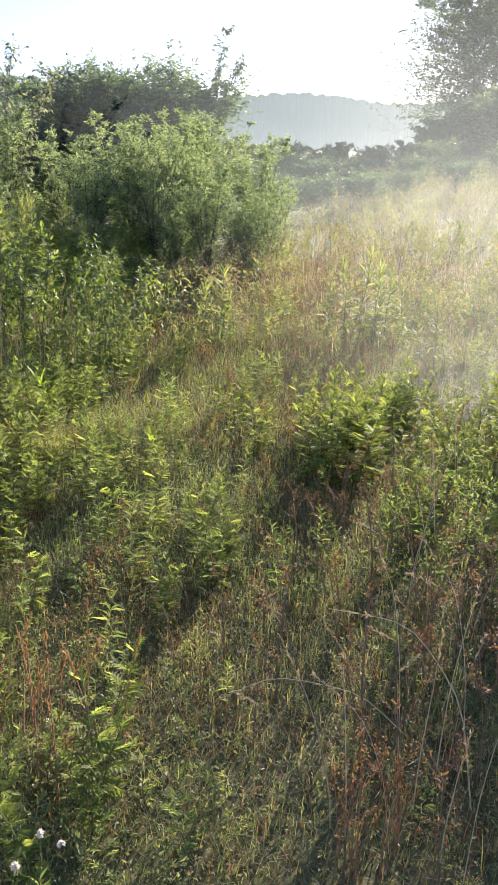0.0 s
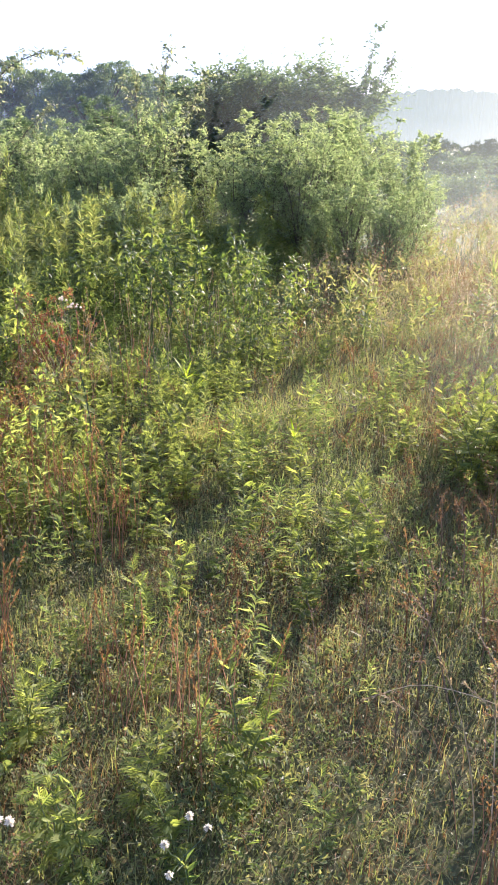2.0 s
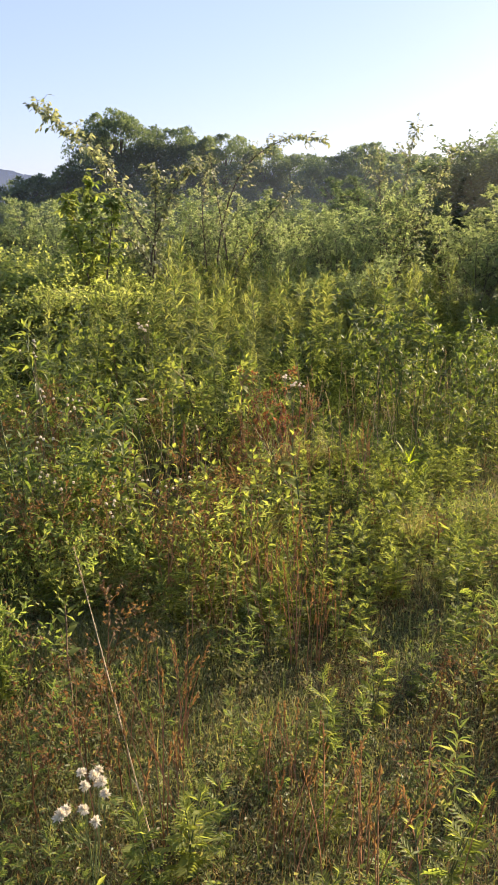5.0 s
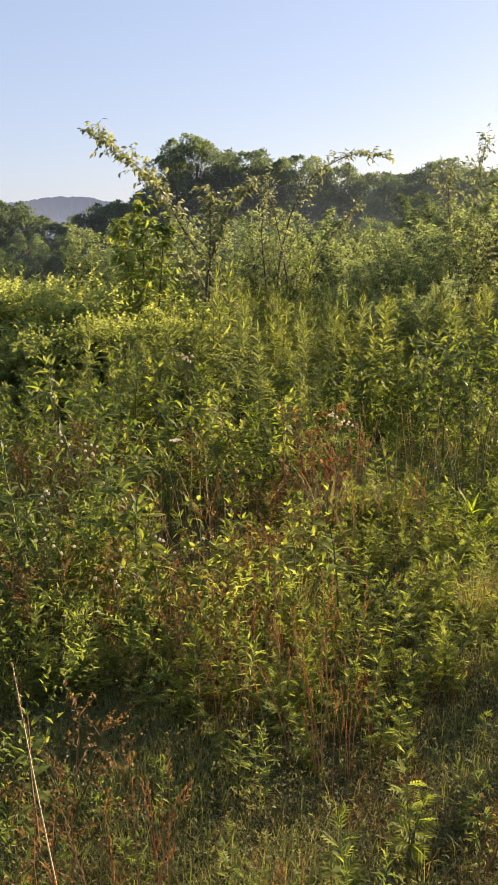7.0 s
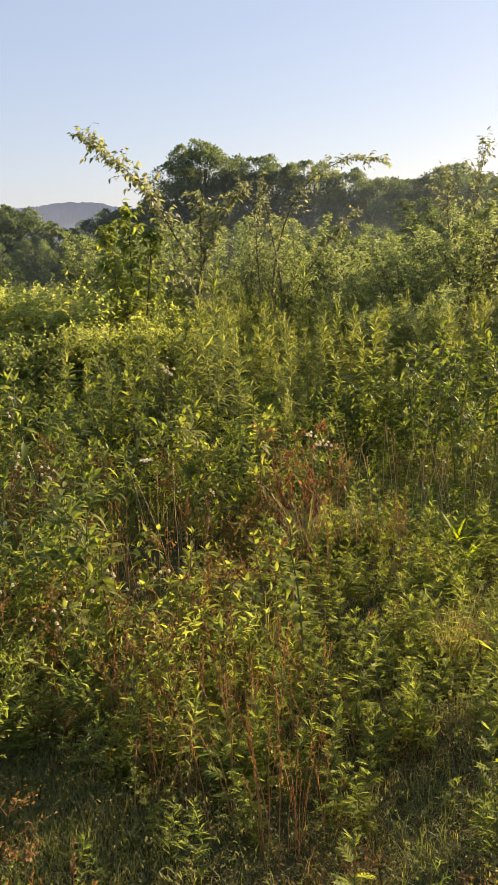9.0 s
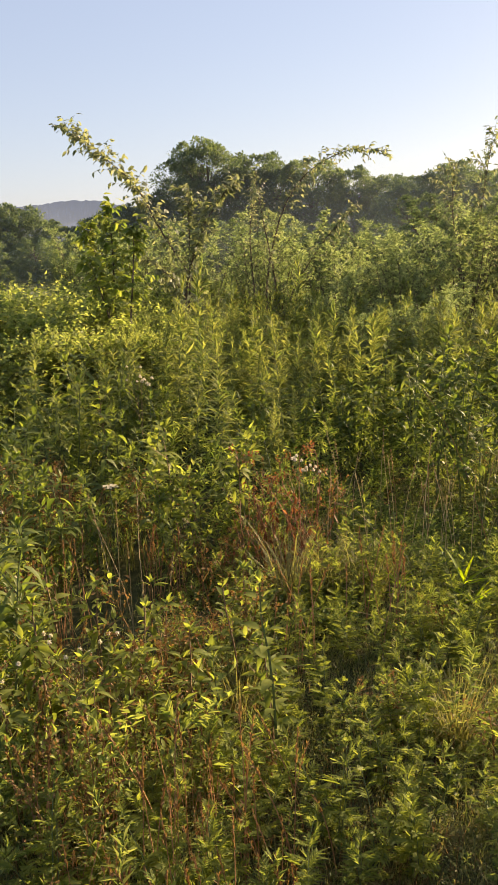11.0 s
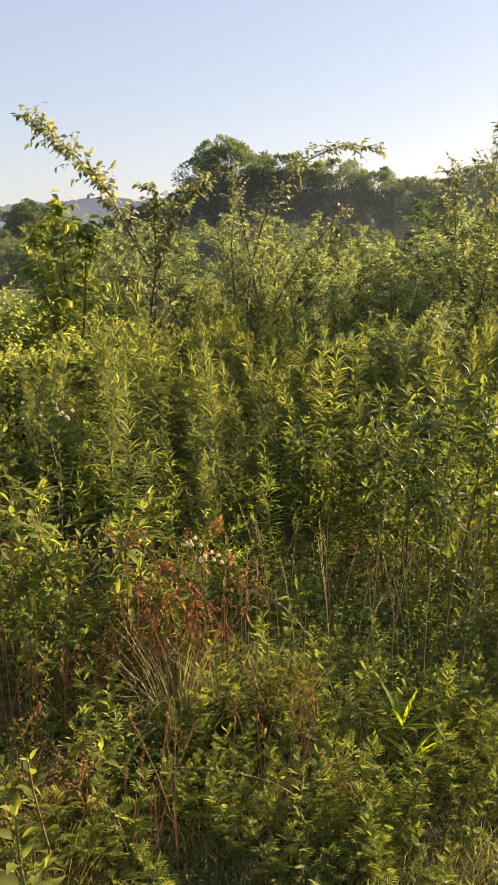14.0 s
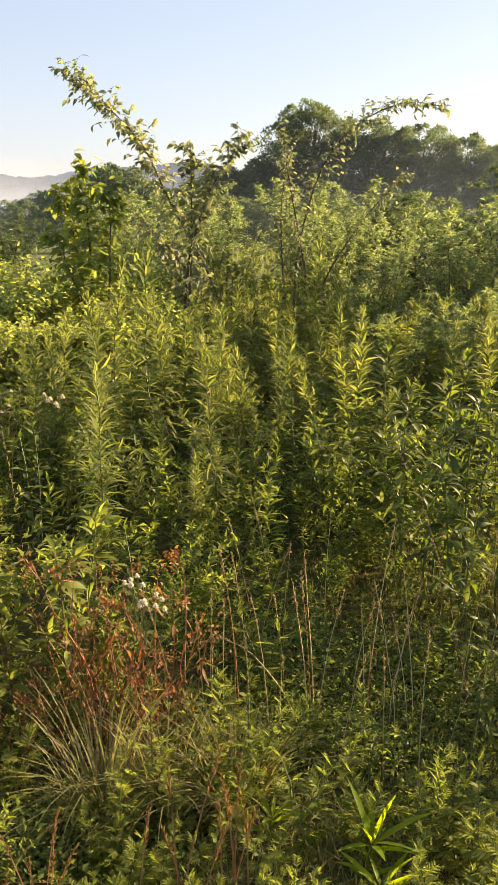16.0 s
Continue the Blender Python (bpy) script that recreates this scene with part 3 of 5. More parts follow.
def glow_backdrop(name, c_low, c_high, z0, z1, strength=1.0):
    """Far wooded slopes, morning haze painted in as a glow graded by height."""
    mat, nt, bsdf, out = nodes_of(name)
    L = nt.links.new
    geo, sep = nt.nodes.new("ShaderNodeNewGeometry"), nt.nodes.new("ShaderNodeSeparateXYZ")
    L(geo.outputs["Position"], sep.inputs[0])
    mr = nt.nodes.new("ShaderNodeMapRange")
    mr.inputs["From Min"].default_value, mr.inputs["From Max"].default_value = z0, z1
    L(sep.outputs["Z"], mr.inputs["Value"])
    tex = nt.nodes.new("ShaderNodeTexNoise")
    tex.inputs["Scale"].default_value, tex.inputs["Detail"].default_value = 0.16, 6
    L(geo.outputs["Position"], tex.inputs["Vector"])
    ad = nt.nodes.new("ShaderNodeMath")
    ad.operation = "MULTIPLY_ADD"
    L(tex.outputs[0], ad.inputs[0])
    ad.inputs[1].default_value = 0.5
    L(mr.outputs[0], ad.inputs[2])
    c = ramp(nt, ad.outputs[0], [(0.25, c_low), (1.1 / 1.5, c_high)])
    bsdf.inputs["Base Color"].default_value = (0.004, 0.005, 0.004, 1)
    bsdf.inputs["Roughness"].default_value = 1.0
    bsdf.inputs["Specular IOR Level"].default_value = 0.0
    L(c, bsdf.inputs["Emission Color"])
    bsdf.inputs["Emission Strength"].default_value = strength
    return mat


def far_ridge(name, label, mat, radius, az0, az1, height, base, seed, bump=1.0, fall=6.0, crowns=(0.3, 0.8)):
    """A wooded ridge along an arc, its top edge made of tree crowns."""
    r = np.random.default_rng(seed)
    n = int((az1 - az0) * 20)
    az = np.radians(np.linspace(az0, az1, n))
    g = Geo()
    crown = np.zeros(n)
    for _ in range(int((az1 - az0) * 9)):
        c, w, hh = r.uniform(az0, az1), r.uniform(*crowns), r.uniform(0.3, 1.0)
        d = (np.degrees(az) - c) / w
        crown = np.maximum(crown, hh * np.sqrt(np.clip(1 - d * d, 0, 1)))
    for _ in range(int((az1 - az0) * 14)):
        c, w, hh = r.uniform(az0, az1), r.uniform(0.16, 0.34), r.uniform(0.4, 1.0)
        d = (np.degrees(az) - c) / w
        crown = np.maximum(crown, hh * np.sqrt(np.clip(1 - d * d, 0, 1)))
    top = height(np.degrees(az)) + bump * crown
    ends = smooth(0, fall, np.minimum(np.degrees(az) - az0, az1 - np.degrees(az)))       # the ridge sinks away at its ends
    top = base + (top - base) * ends
    rows = []
    for f in (0.0, 0.35, 0.7, 0.9, 1.0):
        rad = radius + 14 * f
        rows.append(np.stack([rad * np.sin(az), rad * np.cos(az), base + (top - base) * f], 1))
    v = np.concatenate(rows)
    i, j = np.meshgrid(np.arange(4), np.arange(n - 1), indexing="ij")
    q = np.stack([i * n + j, i * n + j + 1, (i + 1) * n + j + 1, (i + 1) * n + j], -1).reshape(-1, 4)
    g.add(v, None, q)
    return tagged(new(name, g.mesh(name, mat)), label, "backdrop", kind="structure")


# hills and woods glow in the pale colours of sunlit haze
HILL = glow_backdrop("far_hill_haze_glow", (0.13, 0.15, 0.19), (0.06, 0.075, 0.1), 3.0, 15.0)
HILL_SUN = glow_backdrop("far_wood_haze_glow", (0.132, 0.142, 0.104), (0.1, 0.113, 0.084), 0.0, 10.0)
far_ridge("backdrop_hills", "wooded hills glowing blue-grey with painted morning haze", HILL, 260, -90, -4, lambda a: 10.8 + 1.7 * np.cos((a + 41.7) * 0.36) + 0.5 * np.sin(a * 0.9), -6, 5, 2.6, 6.0, (0.25, 0.9))
far_ridge("backdrop_woods", "far woods glowing pale with painted sunlit mist", HILL_SUN, 130, -24, 74, lambda a: 7.0 - 0.03 * a + 0.6 * np.sin(a * 0.5), -4, 6, 1.8, 6.0, (0.25, 0.9))

# ---- tall shrubs and trees ----


def far_tree_geo(seed, h, spread, lobes, per, leaf, base_r=0.2):
    """A broad tree seen from afar: a trunk, limbs, and a crown of many leafy lobes that reach low."""
    r = np.random.default_rng(seed)
    wood, lv = Geo(), Geo()
    trunk = bent_stem(r, h * 0.8, 0.05, 7)
    tube(wood, trunk, base_r * np.linspace(1, 0.25, 7), 7)
    z = r.uniform(0.1, 1.0, lobes)
    wide = np.interp(z, [0, 0.2, 0.5, 0.8, 1.0], [0.85, 1.0, 1.0, 0.85, 0.42])
    a = np.arange(lobes) * 2.4 + r.normal(0, 0.4, lobes)
    q = np.sqrt(r.uniform(0.15, 1.0, lobes)) * spread * 0.85 * wide
    rad = spread * r.uniform(0.14, 0.34, lobes) * np.interp(z, [0, 0.7, 1.0], [1.0, 0.9, 0.55])
    C = np.stack([np.cos(a) * q, np.sin(a) * q, z * h - rad * 0.6], 1)
    A, d = on_line(trunk, np.clip(z * 0.8, 0.1, 0.98))
    sticks(wood, A, C, base_r * 0.3, base_r * 0.08)
    k = np.repeat(np.arange(lobes), per)
    n = len(k)
    E = around(r, n, -0.5, 1.5)
    P = C[k] + E * (rad[k] * r.uniform(0.55, 1.12, n))[:, None] * np.array([1.0, 1.0, 0.85])
    L = leaf * r.uniform(0.6, 1.3, n)
    diamonds(lv, P, unit(E + r.normal(0, 0.7, (n, 3))), up_normals(r, n, 0.8), L, L * 0.6, 0.1)
    return wood, lv


def far_trees(name, label, group, copies, seeds, **k):
    for i, seed in enumerate(seeds):
        w, l = far_tree_geo(seed, **k)
        ob = thing(name, label, "tree", group)
        part("trunk", w, BARK, ob)
        part("crown", l, LEAF_DARK, ob)
        place(ob, copies[i::len(seeds)])


def woody(name, label, category, leafmat, copies, group="", bark=None, parts=("wood", "foliage"), **k):
    w, l = woody_geo(**k)
    ob = thing(name, label, category, group)
    part(parts[0], w, bark or BARK, ob)
    part(parts[1], l, leafmat, ob)
    place(ob, copies)
    return ob


def jitter(points, lo, hi, seed):
    r = np.random.default_rng(seed)
    return [(x, y, float(r.uniform(0, 6.28)), float(r.uniform(lo, hi))) for x, y in points]


def spray_geo(seed, lines, leaf=0.1, wide=0.45, base_r=0.014, gap=0.07, twig=0.22, start=0.3, per=6, hang=0.35):
    """Saplings whose bent stems are given point by point: side twigs in two ranks, with leaves that hang."""
    r = np.random.default_rng(seed)
    wood, lv = Geo(), Geo()
    for line in lines:
        pts = np.array(line, float)
        f = np.linspace(0, 1, 14)
        pts = np.stack([np.interp(f, np.linspace(0, 1, len(pts)), pts[:, i]) for i in range(3)], 1)
        pts[1:-1] = (pts[:-2] + 2 * pts[1:-1] + pts[2:]) / 4
        length = np.linalg.norm(np.diff(pts, axis=0), axis=1).sum()
        tube(wood, pts, base_r * np.linspace(1, 0.12, 14), 6)
        n = int(length * (1 - start) / gap)
        g = np.linspace(start, 1.0, n)
        A, d = on_line(pts, g)
        S = unit(np.cross(d, np.array([0, 0, 1.0])) + 0.4 * r.normal(0, 1, (n, 3)))
        side = np.where(np.arange(n) % 2 == 0, 1.0, -1.0)[:, None]
        T = unit(d * 0.7 + S * side + r.normal(0, 0.35, (n, 3)) + np.array([0, 0, 0.1]))
        Lt = twig * r.uniform(0.35, 1.0, n) * (1.1 - 0.6 * g)
        B = A + T * Lt[:, None]
        sticks(wood, A, B, 0.0022, 0.001)
        k = np.repeat(np.arange(n), per)
        h = np.tile(np.linspace(0.2, 1, per), n)
        P = A[k] + (B - A)[k] * h[:, None]
        m = len(P)
        E = unit(T[k] * 0.55 + around(r, m, -0.9, 0.5) - np.array([0, 0, hang]))
        L = leaf * r.uniform(0.6, 1.15, m)
        lances(lv, P, E, up_normals(r, m, 0.5), L, L * wide, 0.2)
    return wood, lv


def sapling(name, label, leafmat, at, lines, **k):
    ob = thing(name, label, "sapling")
    x, y, z = at[0], at[1], float(ground_z(*at)) - 0.02
    w, l = spray_geo(lines=[[(px - x, py - y, pz - z) for px, py, pz in line] for line in lines], **k)
    part("wood", w, BARK, ob)
    part("foliage", l, leafmat, ob)
    ob.matrix_basis = pose(x, y, z)
    return ob




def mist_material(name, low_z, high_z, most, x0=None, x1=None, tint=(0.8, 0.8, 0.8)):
    """Haze imitated on a sheet: mostly clear, translucent to sunlight; densest near the ground."""
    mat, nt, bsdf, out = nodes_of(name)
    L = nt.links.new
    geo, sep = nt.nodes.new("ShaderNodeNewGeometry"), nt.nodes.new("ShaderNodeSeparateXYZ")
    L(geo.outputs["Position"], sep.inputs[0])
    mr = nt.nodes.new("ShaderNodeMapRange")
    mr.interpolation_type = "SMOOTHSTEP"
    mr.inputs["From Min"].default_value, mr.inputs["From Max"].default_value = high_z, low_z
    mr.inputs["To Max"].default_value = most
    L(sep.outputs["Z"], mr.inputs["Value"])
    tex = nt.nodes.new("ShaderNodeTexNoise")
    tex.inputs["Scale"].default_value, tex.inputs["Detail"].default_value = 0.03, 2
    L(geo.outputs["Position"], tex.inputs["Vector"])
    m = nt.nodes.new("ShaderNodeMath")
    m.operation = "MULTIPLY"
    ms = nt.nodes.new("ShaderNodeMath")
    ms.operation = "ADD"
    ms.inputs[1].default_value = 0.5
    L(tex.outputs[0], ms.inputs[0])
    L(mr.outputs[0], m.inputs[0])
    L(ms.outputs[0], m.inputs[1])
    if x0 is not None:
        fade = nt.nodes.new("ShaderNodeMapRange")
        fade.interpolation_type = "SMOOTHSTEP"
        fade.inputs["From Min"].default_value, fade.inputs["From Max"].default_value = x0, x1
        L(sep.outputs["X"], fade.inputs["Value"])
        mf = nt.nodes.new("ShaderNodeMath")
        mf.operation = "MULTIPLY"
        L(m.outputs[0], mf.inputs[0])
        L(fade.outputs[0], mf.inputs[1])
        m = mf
    clear, lit_veil = nt.nodes.new("ShaderNodeBsdfTransparent"), nt.nodes.new("ShaderNodeBsdfTranslucent")
    lit_veil.inputs[0].default_value = (*tint, 1)
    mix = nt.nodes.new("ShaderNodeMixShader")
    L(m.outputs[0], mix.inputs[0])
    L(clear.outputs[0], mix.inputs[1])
    L(lit_veil.outputs[0], mix.inputs[2])
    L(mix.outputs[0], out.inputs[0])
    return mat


def mist_sheet(label, radius, az0, az1, z0, z1, mat):
    """A long curved upright sheet that imitates a bank of mist."""
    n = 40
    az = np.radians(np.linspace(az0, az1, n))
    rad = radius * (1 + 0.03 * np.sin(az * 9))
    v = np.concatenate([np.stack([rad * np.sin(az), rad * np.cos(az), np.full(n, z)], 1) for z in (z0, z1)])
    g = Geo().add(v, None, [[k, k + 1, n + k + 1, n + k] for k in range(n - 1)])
    return tagged(new("mist_sheet", g.mesh("mist_sheet", mat, True)), label, "mist", kind="stuff")


# see-through sheets that catch sunlight, standing in for haze and glare in the air
mist_sheet("bright sheet added as morning mist behind the sunny slope", 64, -16, 75, -2, 26, mist_material("sunny_mist_veil", 1.0, 20.0, 0.09, -2.0, 20.0, (0.79, 0.8, 0.7)))
mist_sheet("thin sheet added as a misty veil over the near slope", 14.4, -24, 75, -2, 9, mist_material("near_mist_veil", 0.8, 6.0, 0.06, -4.5, 0.5, (0.7, 0.8, 0.76)))
mist_sheet("faint sheet added to veil the sunny weeds with pale light", 5.3, -5, 75, -0.3, 3.6, mist_material("faint_light_veil", 0.3, 3.6, 0.07, -0.5, 2.4, (0.75, 0.8, 0.72)))
mist_sheet("thin blue sheet added as haze before the valley trees", 48, -85, -4, -4, 10, mist_material("valley_haze_veil", 0.0, 9.0, 0.03, -1.0, -14.0, (0.45, 0.58, 0.85)))
mist_sheet("white sheet standing in for mist low in the valley", 130, -85, -16, -4, 12, mist_material("valley_mist_veil", 3.0, 10.0, 0.4, -70.0, -105.0, (0.6, 0.68, 0.8)))

# trees out in the misty valley
far_trees("valley_tree", "tall leafy tree in the woods across the valley", "woods across the valley",
      [(-54.6, 85.0, 0.0, 1.0), (-50.6, 89.5, 1.1, 0.92), (-57.0, 85.5, 2.2, 0.86), (-47.6, 89.5, 3.5, 0.82), (-44.3, 91.2, 4.1, 0.84), (-40.4, 93.0, 0.7, 0.76), (-37.2, 94.5, 2.8, 0.68), (-33.8, 95.5, 5.0, 0.66), (-30.8, 96.5, 1.7, 0.68), (-27.4, 97.5, 3.1, 0.68), (-23.5, 98.0, 4.6, 0.66), (-19.0, 99.0, 0.3, 0.62),
       (-17.9, 57.3, 2.0, 0.5), (-20.2, 56.6, 0.9, 0.46), (-15.6, 58.6, 4.4, 0.44)], (31, 131, 231), h=13.4, spread=6.0, lobes=120, per=220, leaf=0.27)
far_trees("hedge_tree", "low round tree at the misty valley edge", "trees at the valley edge",
      [(-59.4, 81.5, 0.0, 1.0), (-61.9, 79.7, 1.3, 0.92), (-64.5, 77.6, 2.5, 0.74), (-67.6, 74.8, 3.3, 0.74), (-70.5, 72.0, 4.4, 0.97), (-73.4, 72.0, 5.2, 0.9), (-75.5, 69.6, 0.8, 0.6), (-77.0, 67.9, 1.9, 0.64), (-79.0, 66.0, 2.9, 0.5), (-63.0, 74.0, 3.8, 0.56), (-66.0, 70.5, 0.4, 0.52), (-69.0, 67.0, 1.6, 0.5), (-72.0, 64.0, 2.1, 0.46), (-57.0, 79.0, 4.9, 0.66), (-81.5, 62.5, 5.7, 0.5), (-60.0, 76.5, 2.6, 0.6), (-38.5, 46.0, 0.2, 0.44), (-41.0, 44.0, 1.0, 0.42), (-43.5, 42.0, 2.4, 0.46), (-36.0, 48.0, 3.0, 0.46), (-46.0, 39.5, 3.9, 0.42), (-48.0, 36.5, 4.7, 0.44), (-33.5, 50.0, 5.5, 0.48), (-31.0, 52.0, 0.9, 0.5), (-28.0, 53.5, 1.8, 0.5)], (32, 132, 232), h=7.6, spread=4.8, lobes=70, per=220, leaf=0.25, base_r=0.14)
woody("roadside_tree", "broad deciduous tree in the misty sunlight", "tree", LEAF_DARK, [(13.0, 52.0, 0.0, 2.05)], parts=("trunk", "crown"),
      seed=22, h=6.2, spread=2.8, stems=5, branches=56, twigs=11, per=13, leaf=0.105, base_r=0.04, up=(-0.35, 0.7), start=0.05)
BANK = [(-0.6, 36.4, 1.7), (0.5, 36.8, 1.35), (1.5, 36.2, 1.6), (2.7, 35.9, 1.2), (3.6, 36.6, 1.5), (4.3, 35.2, 1.05), (5.1, 36.2, 1.4), (6.0, 35.5, 1.6), (6.9, 35.3, 2.1), (8.1, 35.1, 2.7), (9.3, 34.8, 3.5), (10.3, 34.5, 3.7), (7.5, 37.0, 2.5), (8.8, 36.6, 3.3), (11.2, 35.0, 3.9), (3.4, 37.0, 1.0)]
woody("bank_shrub", "dark leafy shrub on the misty bank", "shrub", LEAF_DARK, [(x, y, i * 1.3, (top + 0.3 - float(ground_z(x, y))) / 2.0) for i, (x, y, top) in enumerate(BANK)], "shrubs on the bank",
      seed=36, h=2.0, spread=1.0, stems=9, branches=20, twigs=6, per=8, leaf=0.13, base_r=0.02, up=(0.0, 1.0), start=0.03)
woody("slope_shrub", "low rounded shrub on the sunny slope", "shrub", LEAF_DARK,
      jitter([(2.6, 20.5), (3.8, 22.5), (1.4, 19.5), (5.3, 23.0), (0.6, 21.5), (7.4, 26.5), (8.2, 24.0), (4.6, 26.0), (1.8, 25.0), (3.0, 28.0), (6.0, 29.0), (8.8, 28.5), (10.2, 27.0), (0.2, 26.5), (-1.4, 25.0), (4.4, 31.0), (7.2, 32.0), (1.4, 30.5)], 0.7, 1.1, 4), "slope shrubs",
      seed=33, h=1.1, spread=0.9, stems=7, branches=10, twigs=5, per=9, leaf=0.085, base_r=0.01, up=(0.1, 1.0), start=0.03)

# the thicket
woody("dark_shrub", "large dark green shrub draped with vines", "shrub", LEAF_DARK, [(-1.8, 17.7, 0.3, 1.07), (-2.95, 18.0, 2.3, 1.0)], "dark shrubs",
      seed=21, h=3.0, spread=1.5, stems=12, branches=32, twigs=9, per=13, leaf=0.095, base_r=0.03, sprays=0.5, start=0.03, up=(0.0, 0.9), arch=0.12)
sapling("spiky_sapling", "dark upright sapling rising from a shrub", LEAF_DARK, (-0.98, 17.8), [[(-0.98, 17.8, 0), (-0.82, 17.7, 1.7), (-0.66, 17.6, 2.65), (-0.44, 17.5, 3.55)], [(-0.98, 17.8, 0), (-0.77, 17.9, 1.8), (-0.38, 17.8, 2.65), (-0.16, 17.8, 3.03)]],
        seed=34, leaf=0.075, twig=0.45, gap=0.03, start=0.35, per=8)
woody("thicket_shrub", "willow-like shrub with small pale green leaves", "shrub", LEAF_WILLOW,
      jitter([(-1.6, 12.2), (-0.7, 12.5), (0.1, 12.9), (-2.4, 11.9), (-3.2, 11.5), (-1.1, 13.4), (-0.55, 13.9), (-0.9, 14.1), (-4.2, 12.2), (-5.0, 12.9), (-3.9, 13.6), (-6.0, 12.5), (-6.9, 13.2), (-5.6, 11.6), (-7.6, 12.2), (-4.6, 11.2), (-6.5, 11.2), (-7.3, 11.0), (-6.4, 10.6), (-8.1, 11.4), (-9.1, 12.0), (-2.0, 11.3), (-1.2, 11.6), (-3.6, 10.8), (-8.5, 13.0)], 0.86, 1.1, 5) + jitter([(-3.0, 9.7), (-3.5, 10.1), (-2.75, 9.3), (-3.3, 9.2), (-2.9, 10.4), (-4.2, 10.3), (-0.5, 10.8), (0.2, 11.3), (-0.9, 11.0), (0.4, 12.0), (-0.2, 11.8), (0.0, 10.4), (0.1, 12.7)], 0.45, 0.75, 6),
      "thicket along the trail", seed=23, h=2.0, spread=0.7, stems=12, branches=13, twigs=4, per=10, leaf=0.052, wide=0.36, base_r=0.008, up=(0.5, 1.25), arch=0.08, start=0.04)
woody("back_shrub", "tall leafy shrub in the thicket", "shrub", LEAF_DARK,
      [(-5.64, 18.3, 0, 0.78), (-4.9, 18.9, 1, 0.74), (-4.0, 18.5, 3, 0.7), (-9.6, 14.2, 0.4, 0.56), (-11.5, 14.4, 1.4, 0.54), (-12.8, 13.0, 1.9, 0.52), (-8.0, 15.6, 4.0, 0.6), (-6.9, 15.2, 2.6, 0.62), (-5.9, 14.6, 5.1, 0.6), (-4.9, 14.4, 3.7, 0.6)], "tall shrubs behind the weeds",
      seed=25, h=3.55, spread=1.25, stems=8, branches=30, twigs=7, per=9, leaf=0.082, base_r=0.03, start=0.04, up=(0.0, 1.0))
woody("vine_mound", "low mound of vines with small yellow-green leaves", "vines", LEAF_VINE, [(-6.5, 8.2, 0, 1.02), (-7.6, 7.7, 2, 1.05), (-5.75, 8.9, 4, 0.8), (-8.6, 8.8, 5, 1.0), (-7.0, 9.6, 3, 0.95), (-5.75, 7.9, 1.1, 0.78), (-6.2, 7.2, 2.7, 0.72)], "vine mounds",
      seed=26, h=1.45, spread=1.2, stems=20, branches=18, twigs=6, per=10, leaf=0.052, wide=0.62, base_r=0.01, up=(0.0, 0.7), arch=0.28, start=0.03)
sapling("leaning_elm", "slender elm sapling leaning far over the weeds", LEAF_ELM, (-5.35, 9.95),
        [[(-5.35, 9.95, 0), (-5.5, 9.95, 0.8), (-5.75, 9.9, 1.25), (-6.12, 9.9, 1.71), (-6.28, 9.9, 2.01), (-6.45, 9.9, 2.3), (-6.81, 9.9, 2.54), (-7.12, 9.88, 2.78), (-7.38, 9.85, 2.97)],
         [(-5.35, 9.95, 0), (-5.6, 9.9, 0.7), (-5.9, 9.8, 1.2), (-6.3, 9.7, 1.55)]],
        seed=35, leaf=0.085, twig=0.42, gap=0.021, start=0.3, per=6, hang=0.5)
sapling("arching_sapling", "sapling with a long branch arching over", LEAF_ELM, (-5.4, 10.9),
        [[(-5.4, 10.9, 0), (-5.39, 10.9, 1.11), (-5.27, 10.9, 1.54), (-5.14, 10.9, 1.96), (-4.9, 10.9, 2.28), (-4.61, 10.9, 2.45), (-4.22, 10.9, 2.57), (-3.88, 10.9, 2.48)],
         [(-5.4, 10.9, 0), (-5.15, 10.8, 0.9), (-5.15, 10.6, 1.5), (-5.19, 10.5, 1.95), (-5.25, 10.5, 2.3)],
         [(-5.4, 10.9, 0), (-5.1, 11.0, 1.0), (-4.7, 11.1, 1.6), (-4.3, 11.1, 1.95)],
         [(-5.4, 10.9, 0), (-5.6, 11.0, 1.0), (-5.7, 11.1, 1.7), (-5.6, 11.1, 2.2)]],
        seed=36, leaf=0.058, twig=0.34, gap=0.028, start=0.14, per=6)
sapling("young_elm", "young elm with drooping light green leaves", LEAF_ELM, (-5.7, 9.55),
        [[(-5.7, 9.55, 0), (-5.57, 9.5, 1.18), (-5.43, 9.5, 1.51), (-5.3, 9.5, 1.79), (-5.11, 9.5, 2.01), (-4.91, 9.5, 2.22)],
         [(-5.7, 9.55, 0), (-5.5, 9.5, 1.2), (-5.45, 9.45, 1.8), (-5.4, 9.4, 2.15)]],
        seed=37, leaf=0.075, twig=0.36, gap=0.026, start=0.15, per=7)
